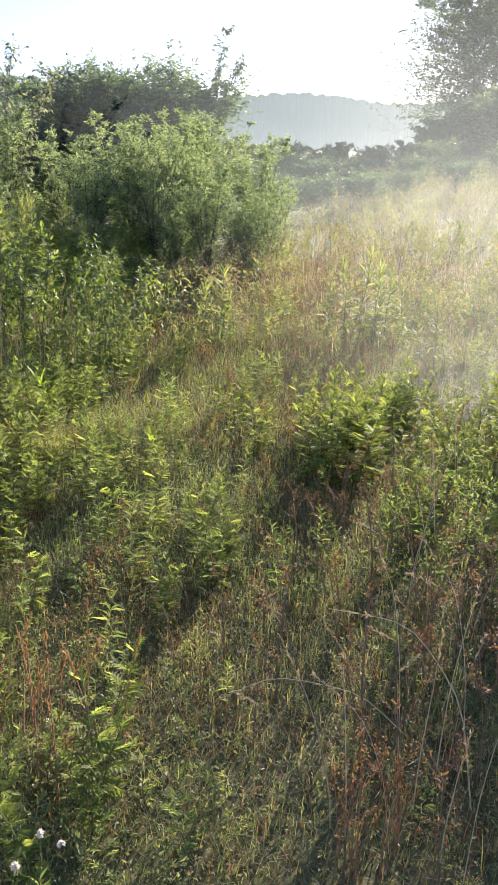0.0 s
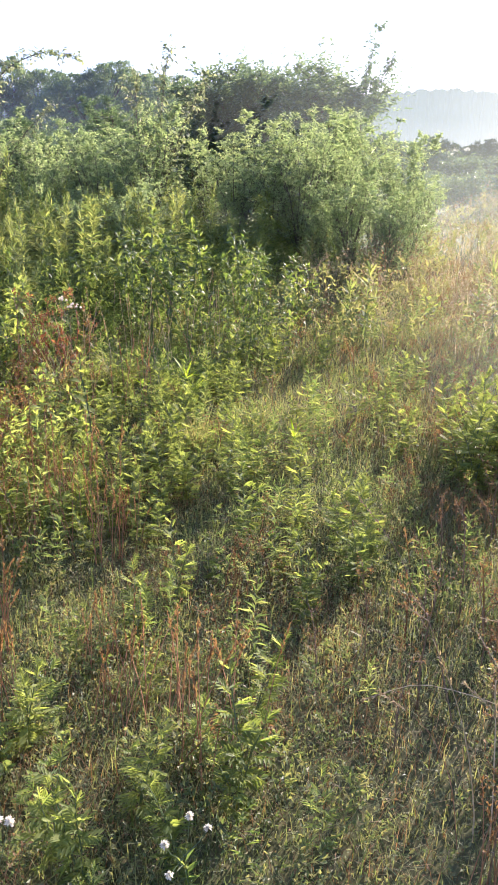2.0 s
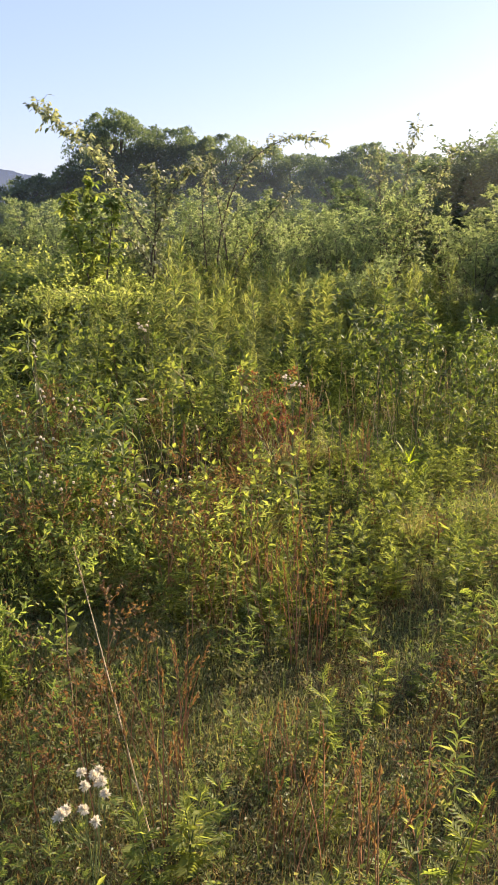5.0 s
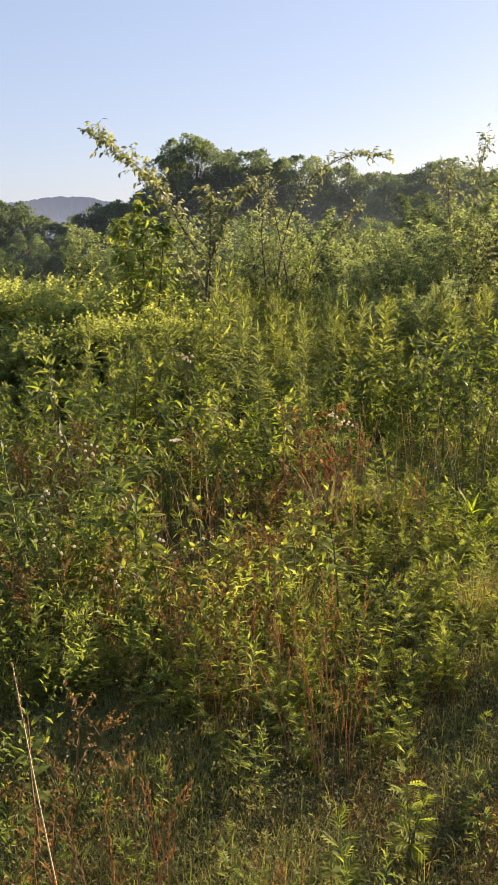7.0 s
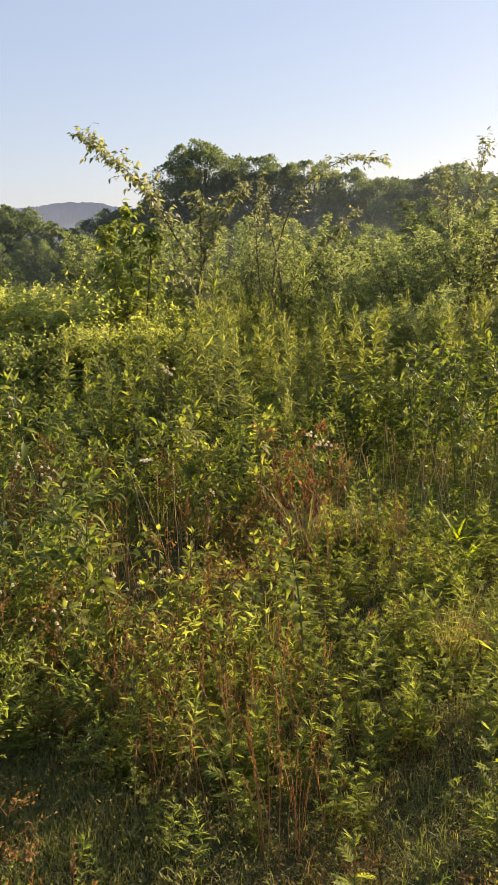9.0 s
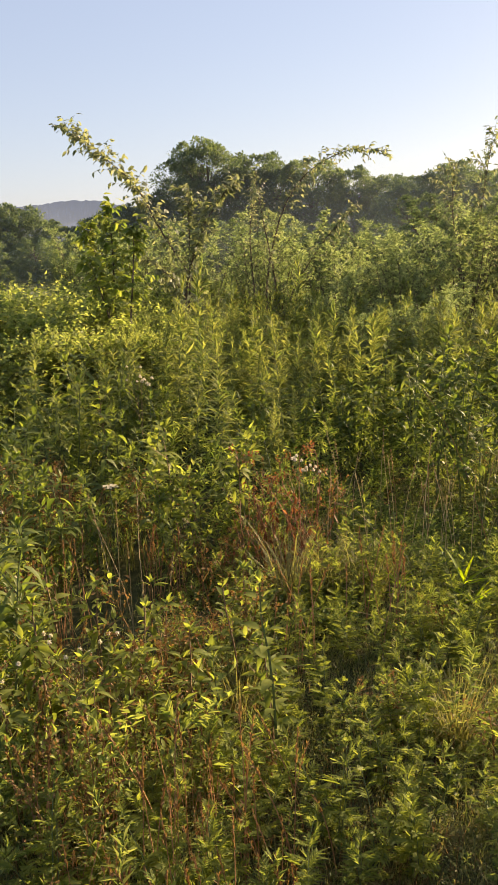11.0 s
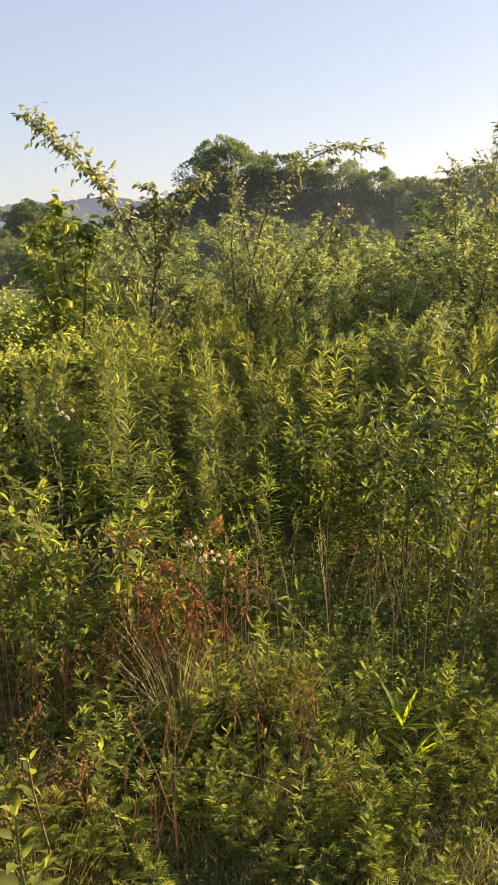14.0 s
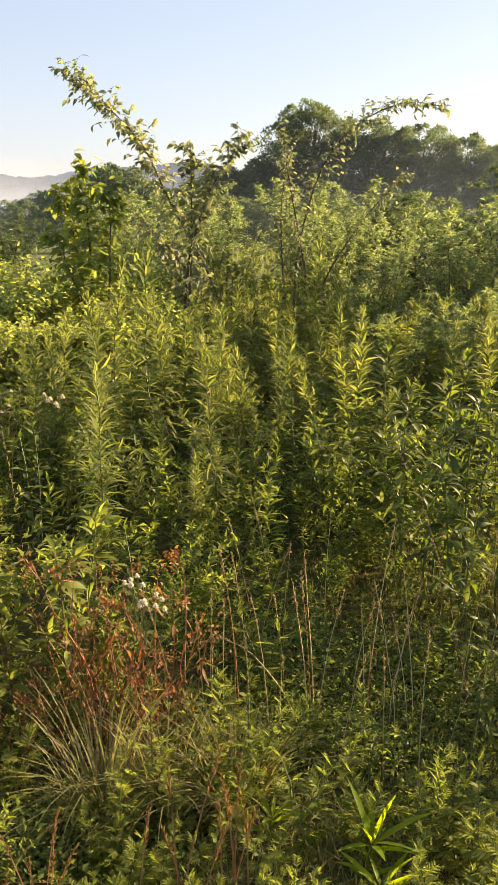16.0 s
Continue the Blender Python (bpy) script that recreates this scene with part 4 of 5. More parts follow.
sapling("dark_sapling", "leafy dark green sapling above the vines", LEAF_WEED, (-5.75, 8.6),
        [[(-5.75, 8.6, 0), (-5.8, 8.6, 1.0), (-5.7, 8.5, 1.6), (-5.68, 8.45, 2.0)], [(-5.75, 8.6, 0), (-5.9, 8.6, 1.0), (-6.0, 8.6, 1.5), (-6.0, 8.55, 1.8)], [(-5.75, 8.6, 0), (-5.6, 8.6, 1.0), (-5.45, 8.5, 1.5), (-5.4, 8.45, 1.75)], [(-5.75, 8.6, 0), (-5.7, 8.4, 0.9), (-5.75, 8.2, 1.5)]],
        seed=38, leaf=0.1, twig=0.36, gap=0.035, start=0.3, per=7, wide=0.5)
sapling("light_sapling", "light-leaved sapling above the thicket", LEAF_ELM, (-3.2, 11.8),
        [[(-3.2, 11.8, 0), (-3.15, 11.75, 1.2), (-3.05, 11.7, 2.0), (-2.95, 11.7, 2.65)], [(-3.2, 11.8, 0), (-3.3, 11.7, 1.2), (-3.4, 11.7, 1.9), (-3.35, 11.6, 2.35)], [(-3.2, 11.8, 0), (-3.0, 11.8, 1.2), (-2.7, 11.7, 1.9), (-2.45, 11.7, 2.25)]],
        seed=39, leaf=0.06, twig=0.5, gap=0.03, start=0.2, per=8)

# ---- weeds as single things ----


def plants(name, label, category, group, make, variants, leafmat, stemmat, copies, names=("stem", "foliage")):
    for s in range(variants):
        mine = copies[s::variants]
        if not len(mine):
            continue
        st, lv = make(s)
        ob = thing(name, label, category, group)
        part(names[0], st, stemmat, ob)["kind"] = "stuff"
        part(names[1], lv, leafmat, ob, "", True)["kind"] = "stuff"
        place(ob, mine)


def copies_of(P, lo, hi, seed):
    r = np.random.default_rng(seed)
    return [(float(x), float(y), float(r.uniform(0, 6.28)), float(r.uniform(lo, hi))) for x, y, z in P]


def to_height(rows, h, seed):
    """Places (x, y, top) for a plant that is h high."""
    r = np.random.default_rng(seed)
    return [(x, y, float(r.uniform(0, 6.28)), (top - float(ground_z(x, y))) / h) for x, y, top in rows]


def low(x, y):
    """1 over the trail and the low weeds, 0 inside the tall growth."""
    return smooth(-0.5, 0.1, x - edge(y))


def in_sight(x, y):
    """The wedge of the plan that lies ahead of the walk."""
    return (x > -1.0 - 0.85 * (y + 0.3)) * (x < 0.75 + 0.36 * y)


def make_clumps(n, seed):
    r = np.random.default_rng(seed)
    return np.stack([r.uniform(-7.0, 4.0, n), r.uniform(0.8, 12.0, n), r.uniform(0.16, 0.4, n), r.uniform(0.5, 1.0, n)], 1)


CLUMPS = make_clumps(560, 77)


def clump(x, y):
    """How strongly the weeds crowd together here: 1 in the heart of a clump, 0 in the hollows between."""
    x, y = np.asarray(x, float), np.asarray(y, float)
    f = np.zeros(x.shape)
    for cx, cy, rad, s in CLUMPS:
        f = np.maximum(f, s * np.exp(-((x - cx) ** 2 + (y - cy) ** 2) / rad ** 2))
    return f


def path_line(y):
    """The middle of the worn trail."""
    return 0.15 + 0.07 * y


def short(x, y):
    """1 where the growth on the trail stays low."""
    return np.exp(-(((x + 0.55 + 0.25 * (y - 2.3)) / 0.8) ** 2 + ((y - 2.4) / 0.85) ** 2) ** 2)


GOLD_TOPS = [(-4.0, 7.0, 1.38), (-4.01, 7.42, 1.47), (-4.44, 9.86, 1.42), (-4.14, 9.89, 1.2), (-4.09, 8.93, 0.85), (-3.27, 6.2, 1.13), (-3.72, 7.27, 1.25), (-4.49, 9.06, 1.02), (-3.92, 9.59, 1.02), (-4.71, 9.74, 0.96), (-4.05, 9.35, 0.8), (-3.59, 6.7, 1.24), (0.95, 7.3, 0.78), (1.1, 7.4, 0.66), (0.82, 7.2, 0.58), (1.2, 7.6, 0.6), (0.88, 7.5, 0.66), (0.7, 7.35, 0.5), (1.05, 7.15, 0.55), (1.35, 7.3, 0.5), (-0.2, 7.0, 0.66), (-0.08, 7.15, 0.5), (-0.32, 7.2, 0.52), (1.45, 6.5, 0.5), (1.3, 6.3, 0.42), (1.25, 7.9, 0.6)]


def stand(x, y):
    """Where goldenrod grows thickly."""
    mid = np.abs(x + 3.55 + 0.28 * (y - 6.4)) < 0.95
    return (x < edge(y) - 0.25) * ((x > -4.8) | (y > 9.6)) * np.where(mid, 0.8, np.where(y > 7.5, 0.3, 0.06)) * (patchy(x, y, 1.1, 0.7) > 0.45)


tall = to_height(GOLD_TOPS[:12], 1.2, 1) + copies_of(spots(900, -6.5, -1.4, 5.9, 10.8, stand, 1), 0.42, 0.98, 2)
plants("goldenrod", "tall green goldenrod stalk with narrow leaves", "goldenrod", "goldenrod stand", lambda s: goldenrod_geo(40 + s, 1.2, 170, 0.112, False, s), 7, LEAF_GOLD, STEM, tall[:200])
plants("young_goldenrod", "young goldenrod with long pale green leaves", "goldenrod", "young goldenrod", lambda s: goldenrod_geo(260 + s, 0.7, 52, 0.15), 3, LEAF_GOLD, STEM, to_height(GOLD_TOPS[12:], 0.7, 11))
BROAD_TOPS = [(-2.62, 7.75, 0.94), (-2.14, 7.45, 0.98), (-2.43, 7.13, 0.62), (-1.85, 7.19, 0.74), (-2.02, 7.8, 0.78), (-2.29, 7.34, 0.83), (-2.03, 7.18, 0.93), (-2.59, 7.13, 0.62), (-1.51, 6.39, 0.61), (-2.48, 5.44, 0.67), (-4.18, 6.26, 0.88), (-4.32, 6.39, 0.92), (-3.07, 5.49, 0.7), (-4.04, 5.71, 0.82), (-4.0, 6.4, 0.8), (-3.89, 5.76, 0.82), (-3.42, 4.6, 0.95), (-2.6, 5.5, 0.55), (-3.37, 5.96, 0.7), (-2.31, 3.64, 0.75), (-1.7, 7.4, 0.62), (-0.9, 6.9, 0.6), (-0.6, 7.2, 0.62), (-1.1, 7.1, 0.68), (-1.3, 6.9, 0.6), (-0.75, 7.5, 0.66), (-1.2, 7.5, 0.72), (-1.0, 6.65, 0.5), (-0.85, 7.15, 0.6), (-1.35, 7.25, 0.66), (-1.15, 6.75, 0.52), (-1.95, 6.9, 0.84), (-1.8, 7.0, 0.9), (-1.66, 7.05, 0.86), (-1.5, 7.15, 0.84), (-1.62, 7.3, 0.92), (-1.85, 7.3, 0.98), (-1.75, 6.8, 0.7), (-2.1, 7.0, 0.84), (-2.9, 5.3, 0.62), (-2.82, 5.2, 0.52), (-2.98, 5.25, 0.58), (-2.4, 5.62, 0.6), (-1.15, 6.1, 0.44), (-1.0, 6.0, 0.42), (-1.25, 6.3, 0.5), (-0.95, 6.3, 0.48), (-1.1, 6.45, 0.52), (-0.8, 6.15, 0.42), (-0.75, 6.45, 0.48), (-1.3, 6.05, 0.42)]
more = spots(900, -6.5, -1.2, 1.6, 8.0, lambda x, y: (x < edge(y) + 0.1) * (1 - (x > -2.9) * (y > 5.2) * (y < 7.0)) * in_sight(x, y) * (patchy(x, y, 1.2, 5) > 0.42), 21)
plants("leafy_weed", "upright weed with pairs of broad pointed leaves", "weed", "leafy weeds", lambda s: branchy_geo(50 + s, 0.8) if s % 3 else broadleaf_geo(50 + s, 0.8, 14, 0.085, 0.3, True), 6, LEAF_BROAD, STEM, to_height(BROAD_TOPS, 0.8, 3) + copies_of(more, 0.5, 1.0, 4)[:190])
NETTLE = [(-1.75, 3.95, 0.4), (-2.0, 3.95, 0.42), (-2.25, 4.0, 0.45), (-2.1, 4.2, 0.4), (-1.85, 4.3, 0.4), (-2.2, 3.7, 0.5), (-1.9, 3.6, 0.42), (-2.45, 4.0, 0.5), (-1.53, 4.02, 0.42), (-1.88, 3.75, 0.36), (-1.65, 2.35, 0.4), (-2.05, 3.4, 0.42), (-1.95, 4.6, 0.36)]
plants("nettle_weed", "weed with large toothed leaves on a dark stem", "weed", "large-leaved weeds", lambda s: broadleaf_geo(190 + s, 0.5, 11, 0.062, 0.4, True, 0.2, 0.3) if s == 1 else branchy_geo(190 + s, 0.5, 8, 0.06, 0.36), 3, LEAF_FRESH, STEM_BROWN, to_height(NETTLE, 0.5, 9))
# tall weeds added to cast shade on the trail, mostly out of view
SHADE_CASTERS = [(1.62, 3.9, 1.0), (1.9, 4.7, 1.2), (2.1, 5.3, 1.3), (1.5, 3.3, 0.95), (1.4, 2.8, 0.8), (1.95, 4.3, 1.15), (-1.3, 7.6, 0.85), (-1.05, 7.1, 0.75)]
plants("tall_weed", "tall bushy weed added beside the trail to cast shade", "weed", "tall weeds beside the trail", lambda s: branchy_geo(320 + s, 1.1, 16, 0.1), 2, LEAF_BROAD, STEM, to_height(SHADE_CASTERS, 1.1, 13))
SHADY = [(0.34, 2.3, 0.2), (0.48, 2.35, 0.24), (0.32, 1.95, 0.14)]
HAZY = [(0.62, 3.25, 0.38), (0.95, 3.0, 0.42), (0.72, 2.85, 0.34), (0.85, 3.3, 0.4), (1.0, 3.5, 0.46), (1.05, 4.2, 0.5), (0.78, 3.55, 0.36), (1.2, 3.8, 0.5)]
plants("bushy_weed", "bushy pale green weed in hazy sunlight", "weed", "bushy weeds beside the trail", lambda s: bushy_geo(370 + s, 0.6, 26, 14, 0.03, 0.34, 0.5), 3, LEAF_WEED, STEM_BROWN, to_height(HAZY, 0.6, 17))
plants("bushy_weed", "bushy dark green weed with fine leaves", "weed", "bushy weeds beside the trail", lambda s: bushy_geo(340 + s, 0.45, 22, 14, 0.024, 0.34, 0.5), 3, COVER, STEM_BROWN, to_height(SHADY, 0.45, 14))
LEAFY = [(-2.77, 5.3, 0.72), (-2.74, 5.15, 0.54), (-2.55, 5.1, 0.44), (-2.43, 5.35, 0.64), (-2.55, 4.96, 0.34), (-3.84, 6.01, 0.76), (-2.56, 5.55, 0.66), (-1.87, 3.7, 0.42), (-1.8, 3.48, 0.4), (-1.78, 3.78, 0.38), (-3.16, 5.55, 0.6), (-2.66, 5.28, 0.5)]
plants("bright_leafy_weed", "leafy weed with bright yellow-green pointed leaves", "weed", "bright leafy weeds", lambda s: branchy_geo(350 + s, 0.7, 9, 0.078, 0.34), 4, LEAF_FRESH, STEM_BROWN, to_height(LEAFY, 0.7, 15))
plants("stinging_nettle", "nettle with pairs of large toothed leaves", "nettle", "large-leaved weeds", lambda s: broadleaf_geo(360 + s, 0.62, 12, 0.06, 0.46, True, 0.15, 0.35), 2, LEAF_FRESH, STEM, to_height([(-1.44, 3.89, 0.62), (-1.58, 3.8, 0.42)], 0.62, 16))
STARS = [(-1.31, 5.32, 0.28), (-1.24, 5.24, 0.2), (-0.5, 4.4, 0.2), (-1.6, 5.3, 0.18)]
plants("star_weed", "bright young weed with long pointed leaves", "weed", "star-shaped weeds", lambda s: star_geo(195 + s), 2, WIDE_BLADE, STEM, to_height(STARS, 0.3, 10))
FEATHER = [(-0.76, 2.8, 0.26), (-0.28, 2.8, 0.24), (-1.33, 3.35, 0.3), (-1.35, 5.4, 0.3), (-1.35, 4.91, 0.26), (0.43, 4.9, 0.42), (0.6, 5.0, 0.38), (0.52, 4.75, 0.36), (0.36, 5.05, 0.36), (0.7, 4.85, 0.4), (0.8, 5.1, 0.34), (-0.2, 7.6, 0.4), (-0.8, 6.2, 0.36), (-1.0, 6.4, 0.4), (-1.1, 6.1, 0.36), (1.1, 5.3, 0.4), (-0.45, 1.55, 0.25), (-0.6, 1.7, 0.28), (-0.75, 1.5, 0.3), (-0.35, 1.75, 0.2)]
more = spots(1300, -2.6, 2.8, 1.4, 8.5, lambda x, y: (x > edge(y) - 0.2) * in_sight(x, y) * (np.abs(x - path_line(y)) > 0.35) * (clump(x, y) > 0.45) * (1 - 0.75 * short(x, y)), 22)
plants("ragweed", "bright green ragweed with deeply cut leaves", "ragweed", "ragweed plants", lambda s: mugwort_geo(110 + s, 0.42, 17, 0.068, 2), 6, LEAF_FRESH, STEM, to_height(FEATHER, 0.4, 5) + copies_of(more, 0.45, 1.0, 6)[:200] + copies_of(spots(36, -2.3, -0.8, 4.4, 7.0, lambda x, y: np.ones_like(x), 41), 0.6, 1.0, 42) + copies_of(spots(40, -2.0, -0.9, 4.7, 5.7, lambda x, y: np.ones_like(x), 49, True), 0.5, 0.85, 50) + copies_of(spots(14, 0.36, 0.72, 4.05, 4.55, lambda x, y: np.ones_like(x), 54, True), 1.0, 1.4, 55) + copies_of(spots(16, 0.85, 1.6, 4.0, 5.4, lambda x, y: np.ones_like(x), 56, True), 0.8, 1.2, 57) + copies_of(spots(9, 0.75, 1.35, 2.7, 3.8, lambda x, y: np.ones_like(x), 58, True), 0.7, 1.1, 59) + copies_of(spots(30, -1.6, -0.85, 3.2, 4.4, lambda x, y: np.ones_like(x), 52, True), 0.55, 0.9, 53))
RED_TOPS = [(-2.06, 5.48, 0.62), (-2.13, 5.42, 0.65), (-2.26, 5.31, 0.62), (-2.21, 5.35, 0.5), (-2.15, 5.41, 0.34), (-2.28, 5.3, 0.34), (-2.44, 5.16, 0.22), (-2.37, 5.22, 0.26), (-2.52, 5.1, 0.2), (-2.1, 5.3, 0.4), (-2.35, 5.1, 0.3), (-0.1, 9.9, 0.5)]
plants("red_weed", "withered red-brown weed with seed heads", "weed", "withered red weeds", lambda s: wilted_geo(120 + s, 0.6), 4, RED_WEED, STEM_RED, to_height(RED_TOPS, 0.6, 7), ("stalk", "seed_head"))
SEEDERS = [(0.12, 2.34, 0.52), (0.31, 1.95, 0.46), (0.42, 1.8, 0.42), (0.26, 1.62, 0.4), (0.5, 2.2, 0.4), (0.62, 2.5, 0.42), (-0.05, 2.6, 0.35), (-0.2, 2.35, 0.3), (0.55, 1.75, 0.35), (0.05, 2.1, 0.3), (0.75, 2.3, 0.5), (0.85, 2.6, 0.5), (0.8, 2.0, 0.48), (1.0, 2.4, 0.5), (1.1, 3.1, 0.55), (1.2, 2.7, 0.5), (0.66, 1.95, 0.5), (0.36, 2.1, 0.5), (0.58, 2.3, 0.46), (0.48, 1.6, 0.4), (0.32, 2.5, 0.42), (0.45, 2.7, 0.46), (0.6, 2.6, 0.5), (0.28, 2.85, 0.44), (0.5, 3.0, 0.5), (0.7, 2.9, 0.55), (0.15, 2.75, 0.36), (0.38, 2.15, 0.36), (0.55, 2.3, 0.42), (0.72, 2.5, 0.48), (0.42, 3.3, 0.5), (0.62, 3.35, 0.55), (0.22, 3.15, 0.4)]
plants("dry_seed_weed", "dry brown seed stalks beside the trail", "weed", "dry seed weeds", lambda s: dry_weed_geo(130 + s, 0.5, 9, 16, 0.008, 0.3), 4, BROWN_WEED, STEM_BROWN, to_height(SEEDERS, 0.48, 8), ("stalk", "seed_head"))


def straw(seed, copies, n=5, h=0.68, spread=0.1, mat=STEM_STRAW, seeds=SEED, label="thin straw-coloured grass stems with seed spikes", group="dry grass stems"):
    """Thin dry grass culms, each with a narrow seed spike."""
    r = np.random.default_rng(seed)
    ob = thing("dry_grass_stems", label, "grass", group)
    for _ in range(n):
        stem, sd = Geo(), Geo()
        b = (r.normal(0, spread), r.normal(0, spread), 0)
        pts = bent_stem(r, h * r.uniform(0.6, 1.0), r.uniform(0.02, 0.35), 8, b, 0.0025)
        tube(stem, pts, np.linspace(0.0023, 0.0011, 8), 3)
        k = 26
        P, d = on_line(pts, r.uniform(0.78, 1.0, k))
        diamonds(sd, P, d + 0.3 * r.normal(0, 1, (k, 3)), up_normals(r, k), 0.016, 0.005, 0.05)
        culm = part("culm", stem, mat, ob)
        part("seed_spike", sd, seeds, culm)
    place(ob, copies)


STRAW = [(-2.0, 5.72), (-1.8, 5.9), (-1.6, 6.1), (-2.2, 6.3), (-1.4, 6.3), (-2.2, 4.2), (-2.6, 4.6), (-1.3, 7.0), (1.5, 6.0), (1.0, 3.6), (0.7, 2.9), (-1.5, 5.8), (-1.75, 7.3), (0.45, 1.9)]
for s in range(4):
    straw(140 + s, [(x, y, 0.7 * i, 0.95 + 0.1 * math.sin(i * 2.1)) for i, (x, y) in enumerate(STRAW)][s::4])


RUST = [(-1.34, 3.3), (-1.5, 3.4), (-1.22, 3.05), (-1.05, 3.1), (-2.9, 4.3), (-2.6, 3.8), (-1.5, 5.0), (-1.7, 4.6), (-2.5, 4.9), (-2.4, 4.95), (-2.35, 5.3), (-2.55, 4.75), (-0.6, 2.1), (-0.75, 2.05), (-1.6, 3.75), (-1.95, 4.0), (-1.1, 1.95), (0.25, 1.6), (0.4, 1.75), (-2.0, 3.45), (-1.75, 3.3), (-3.3, 4.3), (-3.0, 4.6), (-3.5, 4.8), (-2.8, 3.9), (-3.2, 5.0), (-3.6, 5.3), (-1.45, 3.1), (-1.62, 3.2), (-1.8, 3.5), (-1.3, 3.5), (-1.9, 3.75), (-2.15, 3.6), (-1.5, 3.6), (-2.3, 3.9), (-2.75, 4.45), (-3.1, 4.2), (-1.15, 3.35), (-0.9, 2.3), (-1.2, 2.3), (-0.45, 1.9)]
for s in range(3):
    straw(240 + s, [(x, y, 0.9 * i, 0.9 + 0.2 * math.sin(i * 1.3)) for i, (x, y) in enumerate(RUST)][s::3], 11, 0.48, 0.07, STEM_RUST, BROWN_WEED, "thin rust-brown dead stems among green weeds", "rusty dead stems")


def reed(name, label, x, y, line, mat, seed, r0=0.0025):
    """One long bent dry stalk with a seed tassel."""
    z = float(ground_z(x, y)) - 0.01
    ob = thing(name, label, "grass", "long dry stalks")
    pts = np.array([(px - x, py - y, pz - z) for px, py, pz in line])
    f = np.linspace(0, 1, 12)
    pts = np.stack([np.interp(f, np.linspace(0, 1, len(pts)), pts[:, i]) for i in range(3)], 1)
    pts[1:-1] = (pts[:-2] + 2 * pts[1:-1] + pts[2:]) / 4
    st, sd = Geo(), Geo()
    tube(st, pts, np.linspace(r0, r0 * 0.35, 12), 4)
    r = np.random.default_rng(seed)
    k = 30
    P, d = on_line(pts, r.uniform(0.82, 1.0, k))
    diamonds(sd, P, d + 0.35 * r.normal(0, 1, (k, 3)), up_normals(r, k), 0.014, 0.005, 0.05)
    part("stalk", st, mat, ob)
    part("tassel", sd, SEED, ob)
    ob.matrix_basis = pose(x, y, z)


CULMS = [(-2.02, 5.72, -0.05, -0.04, 0.62), (-2.09, 5.66, 0.0, 0.0, 0.3), (-2.07, 5.69, 0.01, 0.0, 0.42), (-2.01, 5.68, 0.0, 0.0, 0.27), (-1.98, 5.72, -0.01, -0.01, 0.3), (-2.18, 5.62, 0.01, 0.01, 0.42), (-1.76, 5.76, -0.03, -0.03, 0.58), (-1.77, 5.8, 0.07, 0.04, 0.5), (-1.9, 5.78, 0.01, 0.0, 0.24), (-1.68, 5.98, -0.02, 0.05, 0.45)]
for i, (cx, cy, dx, dy, top) in enumerate(CULMS):
    reed("straight_grass_culm", "upright straw-coloured grass culm with a thin spike", cx, cy, [(cx, cy, -0.05), (cx + 0.2 * dx, cy + 0.2 * dy, 0.33 * top), (cx + 0.5 * dx, cy + 0.5 * dy, 0.66 * top), (cx + dx, cy + dy, top)], STEM_STRAW if i % 3 else STEM_RUST, 30 + i, 0.0024)
reed("bent_grass_stalk", "straw stalk bent over beside upright culms", -1.8, 5.78, [(-1.8, 5.78, -0.05), (-1.86, 5.76, 0.12), (-1.98, 5.72, 0.26), (-2.1, 5.68, 0.29)], STEM_STRAW, 50)
reed("bent_grass_stalk", "long leaning dry grass stalk with a tassel", -1.02, 1.85, [(-1.02, 1.85, -0.05), (-1.15, 1.92, 0.25), (-1.28, 2.0, 0.5), (-1.42, 2.1, 0.72)], STEM_STRAW, 1)
reed("bent_grass_stalk", "long dry grass stalk arching to the ground", -1.35, 4.95, [(-1.35, 4.95, -0.05), (-1.5, 4.9, 0.1), (-1.75, 4.8, 0.13), (-2.0, 4.75, 0.03)], STEM_STRAW, 2)
reed("bent_grass_stalk", "tall red-brown stalk leaning among weeds", -1.45, 6.3, [(-1.45, 6.3, -0.05), (-1.6, 6.4, 0.3), (-1.8, 6.55, 0.6), (-1.95, 6.65, 0.72)], STEM_RED, 3)
reed("bent_grass_stalk", "fallen straw stalk across the low weeds", 0.5, 2.15, [(0.5, 2.15, -0.05), (0.35, 2.12, 0.12), (0.1, 2.08, 0.2), (-0.05, 2.05, 0.14)], STEM_STRAW, 4)
reed("bent_grass_stalk", "long reddish seed stalk beside the trail", 0.22, 2.25, [(0.22, 2.25, -0.05), (0.15, 2.35, 0.2), (0.02, 2.5, 0.4), (-0.1, 2.62, 0.5)], STEM_BROWN, 5)
BENT = [(0.38, 1.7, -0.16, 0.12, 0.36), (0.5, 1.72, 0.1, 0.16, 0.44), (0.58, 1.95, -0.2, 0.05, 0.4), (0.66, 2.1, -0.1, 0.2, 0.5), (0.3, 1.85, 0.14, 0.1, 0.34), (0.74, 2.2, -0.22, 0.0, 0.46), (0.45, 2.0, -0.05, 0.22, 0.52), (0.2, 1.75, -0.18, 0.1, 0.3), (0.82, 2.35, -0.12, 0.1, 0.55), (0.54, 1.6, 0.12, 0.14, 0.38)]
